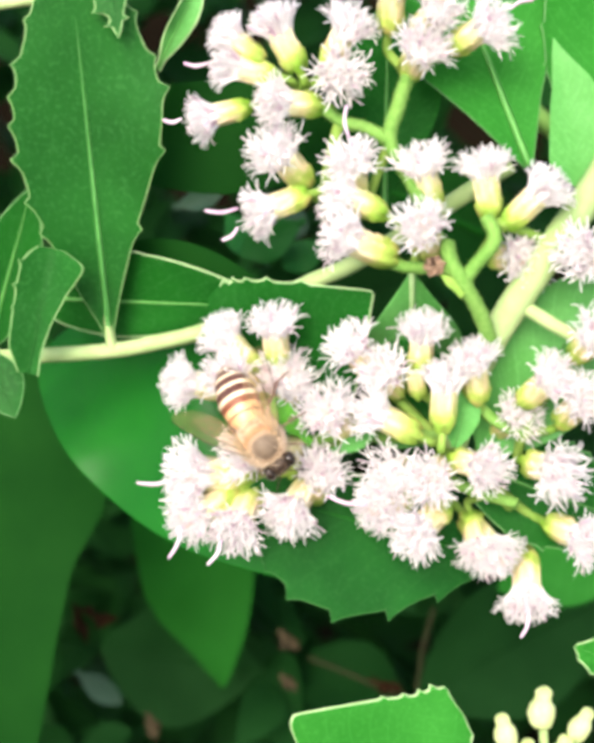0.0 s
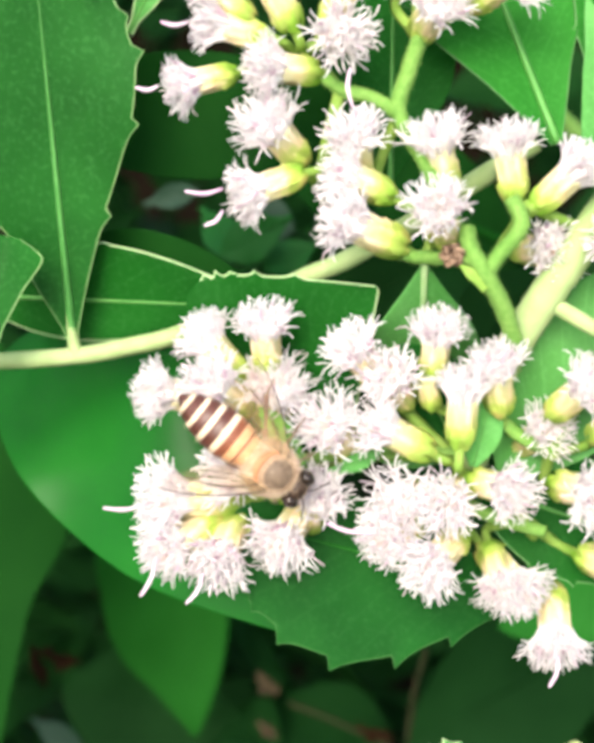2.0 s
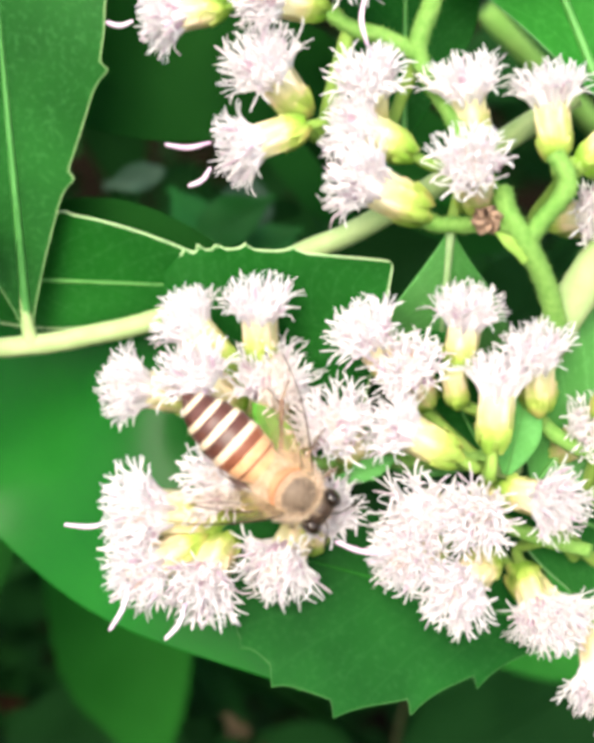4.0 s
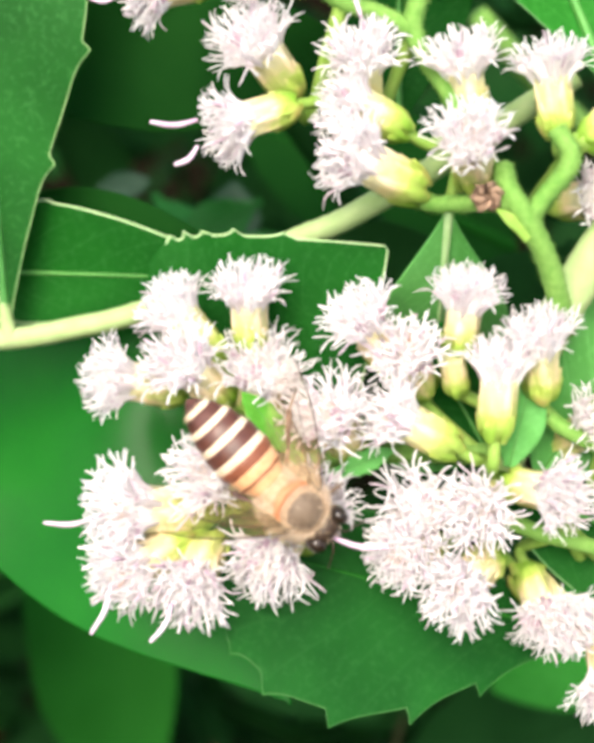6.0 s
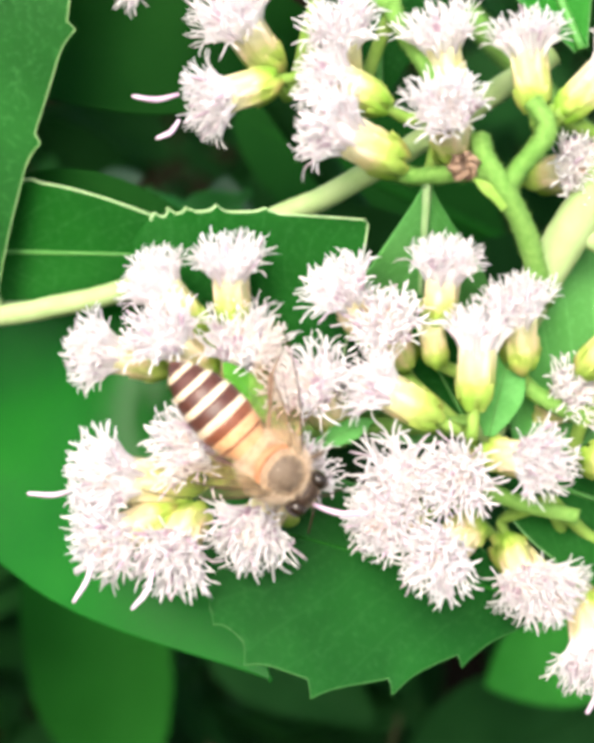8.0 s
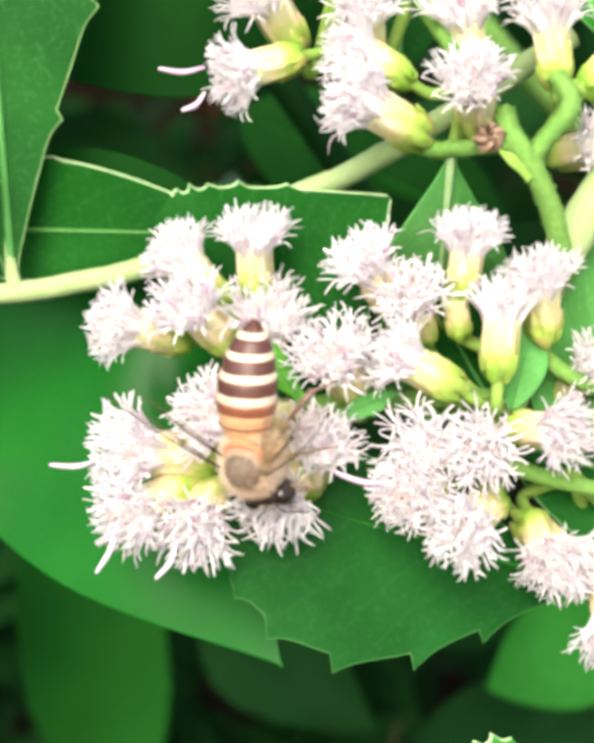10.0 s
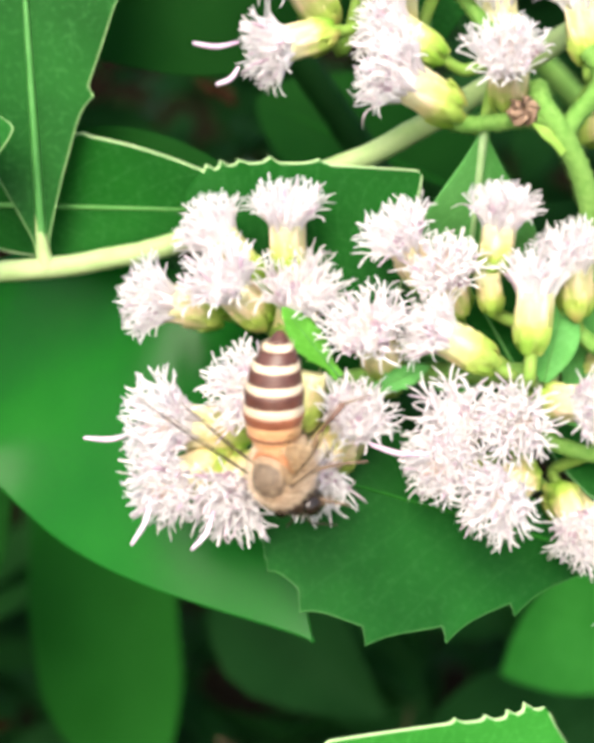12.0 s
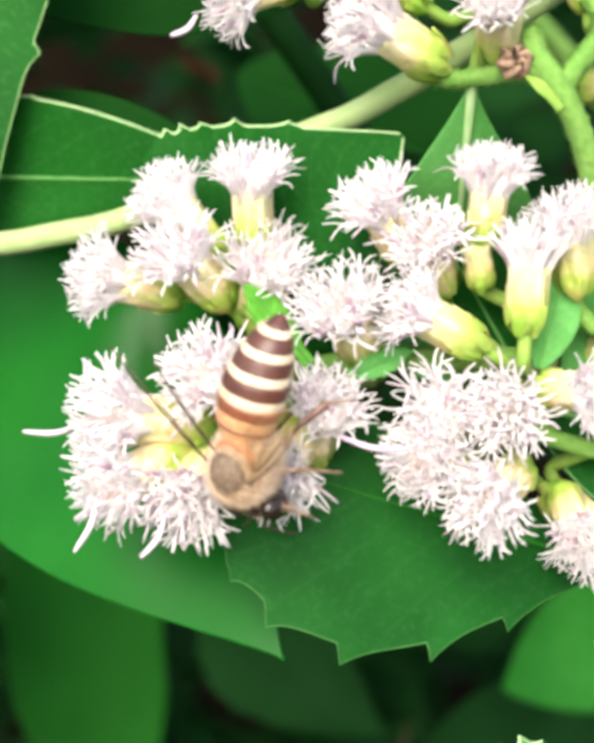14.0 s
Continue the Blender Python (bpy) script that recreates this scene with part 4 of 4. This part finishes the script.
def hairs(bm, centre, radii, count, length, seed, mat=0, only=None):
    r = random.Random(seed)
    for _ in range(count):
        d = Vector((r.gauss(0, 1), r.gauss(0, 1), r.gauss(0, 1))).normalized()
        if only and not only(d):
            continue
        p = Vector(centre) + Vector([d[k] * radii[k] for k in range(3)])
        out = (Vector([d[k] / radii[k] for k in range(3)]).normalized() + Vector((-0.5, 0, 0)) + Vector((r.gauss(0, 1), r.gauss(0, 1), r.gauss(0, 1))) * 0.25).normalized()
        side = out.orthogonal().normalized() * 0.017
        other = out.cross(side)
        q = p + out * length * r.uniform(0.6, 1.2)
        vs = [bm.verts.new((p + side) * MM), bm.verts.new((p - side * 0.5 + other * 0.8) * MM), bm.verts.new((p - side * 0.5 - other * 0.8) * MM), bm.verts.new(q * MM)]
        for a, b in ((0, 1), (1, 2), (2, 0)):
            bm.faces.new((vs[a], vs[b], vs[3])).material_index = mat


def ball(bm, centre, radii, u=18, v=12, mat=0):
    rings = [(-math.cos(math.pi * k / v), math.sin(math.pi * k / v)) for k in range(v + 1)]
    c = Vector(centre)
    lathe(bm, [((c.x + a * radii[0]) * MM, max(b, 0.02) * radii[1] * MM, max(b, 0.02) * radii[2] * MM) for a, b in rings], u, mat, Matrix.Translation((0, c.y * MM, c.z * MM)))


bee = thing("honey_bee", "honey bee with amber and dark brown striped abdomen feeding on flowers", "bee")
bm = bmesh.new()
ball(bm, (0.15, 0, 0), (1.95, 1.72, 1.52))
hairs(bm, (0.15, 0, 0), (1.95, 1.72, 1.52), 5600, 0.48, 1, 1, lambda d: d.z < 0.45 or (d.x - 0.18) ** 2 + d.y ** 2 > (0.46 if d.x > 0 else 0.62))
thorax = child("thorax", mesh_of(bm, "thorax", BEE_MATS["bee_thorax"], BEE_MATS["bee_hair"]), bee, None, "furry golden-brown thorax")
bm = bmesh.new()
ball(bm, (0.5, 0, 0.68), (1.2, 1.25, 0.97))
hairs(bm, (0.5, 0, 0.68), (1.2, 1.25, 0.97), 1500, 0.17, 5, 1, lambda d: d.z > 0.2 and d.x ** 2 + d.y ** 2 > 0.9 * ((91.7 * d.x + 57.3 * d.y) % 1.0))
child("thorax_disc", mesh_of(bm, "thorax_disc", BEE_MATS["bee_disc"], BEE_MATS["bee_hair"]), thorax, None, "short-haired grey-brown shield")
bm = bmesh.new()
arc = [radians(100 + 16 * k) for k in range(11)]
tube(bm, [Vector((0.42 + 1.2 * math.cos(a), 1.32 * math.sin(a), 1.3 - 0.5 * math.sin(a) ** 2)) * MM for a in arc], lambda u: (0.1 + 0.16 * math.sin(math.pi * u)) * MM, 8)
part("thorax_rim", bm, BEE_MATS["bee_rust"], thorax, "reddish amber rim behind the shield")
bm = bmesh.new()
ball(bm, (-1.1, 0, 0.62), (0.62, 1.0, 0.62))
hairs(bm, (-1.1, 0, 0.62), (0.62, 1.0, 0.62), 420, 0.24, 6, 1)
child("waist", mesh_of(bm, "waist", BEE_MATS["bee_tan"], BEE_MATS["bee_hair"]), thorax, None, "pale tan dome in front of the abdomen")

# The abdomen lies behind the thorax: overlapping rings, each pale in front and dark behind.
OUT = ((-1.5, 1.1), (-1.9, 1.45), (-2.6, 1.6), (-3.5, 1.72), (-4.4, 1.7), (-5.2, 1.55), (-6.0, 1.34), (-6.7, 1.0), (-7.2, 0.66), (-7.55, 0.3), (-7.7, 0.1))


def girth(x):
    for (a, ra), (b, rb) in zip(OUT, OUT[1:]):
        if a >= x >= b:
            return 0.95 * (ra + (rb - ra) * (a - x) / (a - b))
    return 0.1


RINGS = ((-1.5, -2.3, "bee_amber", "bee_brown", 0.84), (-2.3, -3.55, "bee_amber", "bee_brown", 0.52), (-3.55, -4.75, "bee_cream", "bee_dark", 0.4), (-4.75, -5.85, "bee_cream", "bee_dark", 0.36),
         (-5.85, -6.85, "bee_cream", "bee_dark", 0.34), (-6.85, -7.7, "bee_cream", "bee_dark", 0.34))
bm = bmesh.new()
ball(bm, (-2.6, 0, 0), (2.6, 1.2, 1.1))
abdomen = part("abdomen", bm, BEE_MATS["bee_amber"], bee, "striped amber, cream and dark brown abdomen", pose(-1.4 * MM, 0, 0))
for n, (x0, x1, front, rear, split) in enumerate(RINGS):
    bm = bmesh.new()
    cuts = [x0 + 0.12, x0, x0 + (x1 - x0) * split, x0 + (x1 - x0) * (split + 0.02), x0 + (x1 - x0) * 0.85, x1, x1 - 0.03]
    prof = []
    for k, x in enumerate(cuts):
        g = girth(max(min(x, -1.5), -7.7)) * (0.93 if k == 0 else 1.0) + (0.05 if k in (4, 5) else 0.0) - (0.1 if k == 6 else 0.0)
        prof.append((x * MM, max(g, 0.06) * MM, max(g * 0.92, 0.06) * MM))
    lathe(bm, prof, 28)
    edge = (x0 + (x1 - x0) * (split + 0.01)) * MM
    for f in bm.faces:
        f.material_index = 1 if f.calc_center_median().x < edge else 0
    if n >= 2:
        hairs(bm, (x0 - 0.15, 0, 0), (0.12, girth(x0 - 0.1), girth(x0 - 0.1) * 0.92), 260, 0.3, 20 + n, 0)
    for v in bm.verts:
        v.co.z -= 0.032 * max(0.0, -2.4 - v.co.x / MM) ** 2 * MM  # the tail curves down
    child("abdomen_segment", mesh_of(bm, "abdomen_segment", BEE_MATS[front], BEE_MATS[rear]), abdomen, pose(1.4 * MM, 0, 0))

bm = bmesh.new()
ball(bm, (2.6, 0, -0.35), (0.78, 1.25, 1.1))
hairs(bm, (2.6, 0, -0.35), (0.76, 1.2, 1.08), 170, 0.26, 3, 1, lambda d: abs(d.y) < 0.62)
head = child("head", mesh_of(bm, "head", BEE_MATS["bee_face"], BEE_MATS["bee_hair"]), bee, None, "brown hairy head")
for side in (-1, 1):
    bm = bmesh.new()
    ball(bm, (2.7, side * 0.95, -0.02), (0.66, 0.5, 0.92))
    part("eye", bm, BEE_MATS["bee_eye"], head, "dark glossy eye")
    bm = bmesh.new()
    tube(bm, [Vector(p) * MM for p in spline([(3.2, side * 0.25, 0.1), (3.6, side * 0.6, 0.35), (3.9, side * 1.1, 0.0), (4.3, side * 1.6, -0.7)], 5)], lambda u: 0.045 * MM, 6)
    part("antenna", bm, BEE_MATS["bee_face"], head)


def wing_mesh(length, width, seed):
    """A thin veined wing from its root along -x, swept to +y."""
    bm = bmesh.new()
    rows = []
    for k in range(15):
        s = k / 14
        full = width * math.sin(math.pi * min(0.04 + s * 0.92, 1) ** 1.25) ** 0.75
        w1 = 0.22 * full
        w0 = -0.78 * full
        rows.append([(-s * length, w0 + (w1 - w0) * c / 6, 0.1 * math.sin(s * 5 + c) * 0.5) for c in range(7)])
    for drop in (0.0, -0.02):
        grid = [[bm.verts.new((x * MM, y * MM, (z + drop) * MM)) for x, y, z in row] for row in rows]
        for a, b in zip(grid, grid[1:]):
            for c in range(6):
                bm.faces.new((a[c], a[c + 1], b[c + 1], b[c]) if drop == 0 else (a[c], b[c], b[c + 1], a[c + 1]))
    veins = bmesh.new()
    for c, r in ((6, 0.06), (4, 0.028), (2, 0.018), (1, 0.016)):
        tube(veins, [Vector(row[c]) * MM for row in rows[:15 if c == 6 else 12]], lambda u: r * (1 - 0.5 * u) * MM, 5)
    for k, c0, c1 in ((5, 0, 2), (8, 0, 2), (7, 2, 4), (10, 2, 5), (4, 4, 5)):
        tube(veins, [Vector(rows[k][c0]) * MM, Vector(rows[k + 1][c1]) * MM], lambda u: 0.014 * MM, 5)
    return mesh_of(bm, "wing", BEE_MATS["bee_wing"]), mesh_of(veins, "vein", BEE_MATS["bee_face"])


wings = []
for side in (-1, 1):
    for length, width, x in ((7.2, 2.3, 0.7), (5.0, 1.7, 0.1)):
        me, ve = wing_mesh(length, width, 1)
        if side < 0:
            for q in (me, ve):
                q.transform(Matrix.Diagonal((1, -1, 1, 1)))
                q.flip_normals()
        w = child("wing", me, bee, pose(x * MM, side * 1.2 * MM, 1.05 * MM), "clear amber-tinted veined wing")
        w.visible_shadow = False
        child("wing_vein", ve, w)
        wings.append((w, side, x))

# The right legs are tucked under the body, the left ones reach out.
LEGS = ((-1, (1.1, -0.9, -1.1), (1.5, -1.4, -0.8), (2.0, -1.7, -2.0), (2.3, -1.8, -2.9)), (-1, (0.2, -0.9, -1.1), (0.1, -1.4, -0.8), (0.0, -1.7, -2.0), (-0.1, -1.8, -2.9)),
        (-1, (-0.9, -0.9, -1.1), (-1.5, -1.3, -0.8), (-2.3, -1.5, -2.0), (-2.9, -1.6, -2.9)), (1, (1.1, 0.9, -1.1), (1.6, 1.7, -0.8), (2.0, 2.3, -1.8), (2.3, 2.7, -2.8)),
        (1, (0.2, 0.9, -1.1), (0.1, 2.2, -0.6), (0.1, 3.3, -1.4), (0.2, 4.2, -2.2)), (1, (-0.9, 0.9, -1.0), (-1.8, 2.1, -0.3), (-3.0, 3.8, -0.6), (-3.2, 5.0, -1.5)))
legs = []
for side, *joints in LEGS:
    a, knee, ankle, toe = [Vector(p) for p in joints]
    x = a.x
    bm = bmesh.new()
    tube(bm, [v * MM for v in (a, a.lerp(knee, 0.5), knee)], lambda u: (0.11 + 0.07 * math.sin(3.14 * u)) * MM, 8)
    leg = part("leg", bm, BEE_MATS["bee_leg"], bee)
    if side > 0:
        legs.append((leg, a * MM))
    bm = bmesh.new()
    tube(bm, [v * MM for v in (knee, knee.lerp(ankle, 0.6), ankle)], lambda u: (0.09 + 0.13 * u * (x < 0)) * MM, 8)
    hairs(bm, knee.lerp(ankle, 0.6), (0.22, 0.22, 0.4), 60, 0.25, 8)
    part("shin", bm, BEE_MATS["bee_basket" if x < 0 else "bee_leg"], leg)
    bm = bmesh.new()
    tube(bm, [v * MM for v in (ankle, ankle.lerp(toe, 0.5), toe)], lambda u: (0.09 - 0.04 * u) * MM, 6)
    part("foot", bm, BEE_MATS["bee_leg"], leg)


def bee_pose(x, y, z, turn, dip=10, lean=0):
    """The bee's middle in the plant's millimetres; turn: its heading, -90 head down; dip: head towards the flower."""
    return BASE @ pose(x * MM, y * MM, z * MM, 90) @ pose(0, 0, 0, 0, 0, turn) @ pose(0, 0, 0, 0, dip, 0) @ pose(0, 0, 0, lean)


def wing_pose(x, side, way, face):
    """A wing at its root, its length along way, its flat side towards face, in the bee's space."""
    back = -Vector(way).normalized()
    up = Vector(face)
    up = (up - back * up.dot(back)).normalized()
    m = Matrix((back, up.cross(back), up)).transposed().to_4x4()
    m.translation = Vector((x, side * 1.35, 1.1 if x > 0.5 else 0.95)) * MM
    return m


def motions():
    walk(bee, [
        (0, bee_pose(-2.75, -3.60, -5.10, -53, -6)),
        (0.5, bee_pose(-1.75, -3.60, -5.45, -49, -4)),
        (1, bee_pose(-1.55, -3.60, -5.15, -53, -6)),
        (1.5, bee_pose(-1.70, -3.60, -5.14, -42, 4)),
        (2, bee_pose(-1.45, -3.60, -5.72, -37, 4)),
        (2.5, bee_pose(-1.80, -3.60, -5.50, -49, 0)),
        (3, bee_pose(-0.60, -3.60, -5.95, -40, 2)),
        (5.5, bee_pose(-0.10, -3.60, -6.85, -36, 8)),
        (6, bee_pose(0.35, -3.60, -7.70, -38, 8)),
        (6.5, bee_pose(0.50, -3.60, -7.78, -39, 8)),
        (7, bee_pose(0.34, -3.60, -7.67, -39, 8)),
        (7.5, bee_pose(0.31, -3.60, -7.60, -38, 8)),
        (8, bee_pose(0.40, -3.60, -7.56, -39, 8)),
        (9.3, bee_pose(-1.00, -3.60, -8.60, -70, 12, 14)),
        (10.5, bee_pose(-2.45, -3.60, -9.45, -104, 12, 36)),
        (11, bee_pose(-2.60, -3.60, -10.45, -100, 14, 36)),
        (11.5, bee_pose(-2.80, -3.60, -10.30, -98, 10, 36)),
        (12, bee_pose(-2.40, -3.60, -10.95, -103, 13, 36)),
        (12.5, bee_pose(-2.30, -3.60, -11.2, -101, 14, 36)),
        (13, bee_pose(-2.30, -3.60, -10.95, -99, 14, 36)),
        (13.5, bee_pose(-2.20, -3.60, -11.05, -108, 12, 36)),
        (14, bee_pose(-2.20, -3.60, -10.85, -114, 14, 36)),
    ])
    # The abdomen bends to one side of the thorax.
    walk(abdomen, [(t, pose(x * MM, y * MM, z * MM, roll, tip, bend)) for t, x, y, z, roll, tip, bend in (
        (0, -1.4, 0, 0, 0, -20, -10), (1, -1.4, 0, 0, 0, -18, -8), (1.5, -1.4, 0, 0, 0, -4, -3), (2, -1.4, 0, 0, 0, 0, -2), (2.5, -1.4, 0, 0, 0, -12, -6), (3, -1.4, 0, 0, 0, -8, -6),
        (5.5, -1.4, 0, 0, 0, -2, -8), (8, -1.4, 0, 0, 0, -2, -8), (10.5, -0.96, -0.51, 0.4, -6, 20, 2), (11, -0.95, -0.57, 0.46, -8, 23, 5), (12, -0.95, -0.53, 0.43, -7, 21, 3),
        (13, -0.93, -0.59, 0.48, -8, 24, 7), (13.5, -0.93, -0.54, 0.44, -7, 21, 1), (14, -0.91, -0.51, 0.43, -9, 20, -3))])
    # The low shoot is lifted a little by the air.
    hinge = Matrix.Translation(plant(10, 4, -30))
    sway = ((0, 0, 0.0, 0), (1, 0, 0.0, 0), (3, 0.2, 0.6, 1), (8, 0.6, 1.6, 3), (12, 1.0, 2.0, 3), (12.5, 1.1, 2.1, 2.5), (13, 1.1, 2.1, 2.3), (14, 1.1, 1.6, 2.0))
    walk(low, [(t, BASE @ Matrix.Translation(plant(x, 0, up)) @ hinge @ pose(0, 0, 0, 0, turn, 0) @ hinge.inverted()) for t, x, up, turn in sway])
    # The glossy leaf sinks slowly about its foot.
    rest, foot = glossy.matrix_basis.copy(), glossy.matrix_basis.translation.copy()
    walk(glossy, [(t, Matrix.Translation(foot) @ pose(0, 0, 0, 0, a, 0) @ Matrix.Translation(-foot) @ rest) for t, a in ((0, -4.0), (1, -3.4), (2, -2.6), (3, -2.0), (5.5, -1.4), (8, -0.8), (10.5, 0.5), (14, 0.5))])
    # The head tucks down into the florets later on.
    walk(head, [(t, pose(back * MM, 0, drop * MM, 0, nod, yaw)) for t, back, drop, nod, yaw in (
        (0, -0.2, 0, 0, 0), (8, -0.25, 0, 0, 0), (9.3, -0.3, -0.1, 8, 10), (10.5, -0.55, -0.1, 22, 20), (12, -0.55, -0.1, 22, 20), (14, -0.6, -0.1, 24, 20))])
    # The reaching legs keep their hold while the thorax turns.
    for leg, hip in legs:
        walk(leg, [(t, Matrix.Translation(hip) @ pose(0, 0, 0, 0, 0, a) @ Matrix.Translation(-hip)) for t, a in ((0, 0), (8, 0), (9.3, 8), (10.5, 28), (14, 30))])
    # Both pairs of wings rest half spread; later on one pair is lifted and the other swings forward over the thorax.
    near = ((0, (-0.88, -0.46, -0.1), (0.1, -0.45, 0.9)), (3, (-0.8, -0.55, 0.28), (0.1, -0.5, 0.85)), (8, (-0.8, -0.55, 0.3), (0.1, -0.55, 0.82)),
            (10.5, (-0.38, -0.84, 0.44), (0.55, -0.58, 0.57)), (12, (-0.35, -0.84, 0.45), (0.57, -0.57, 0.57)), (14, (-0.42, -0.8, 0.46), (0.54, -0.56, 0.6)))
    far = ((0, (-0.9, 0.42, 0.12), (0.05, 0.15, 1)), (3, (-0.8, 0.6, 0.1), (0.05, 0.15, 1)), (8, (-0.76, 0.64, 0.1), (0.05, 0.15, 1)),
           (9.3, (-0.55, 0.7, 0.35), (0.45, 0.1, 0.8)), (10.5, (-0.59, 0.59, 0.55), (0.82, 0.33, 0.53)), (12, (-0.6, 0.6, 0.53), (0.81, 0.32, 0.56)), (14, (-0.64, 0.52, 0.57), (0.79, 0.48, 0.46)))
    for w, side, x in wings:
        lag = 0.0 if x > 0.5 else 0.16 if side > 0 else 0.08
        walk(w, [(t, wing_pose(x, side, Vector(way) + Vector((-lag, -side * lag * 0.6, -lag * 0.4)), face)) for t, way, face in (far if side > 0 else near)])


motions()
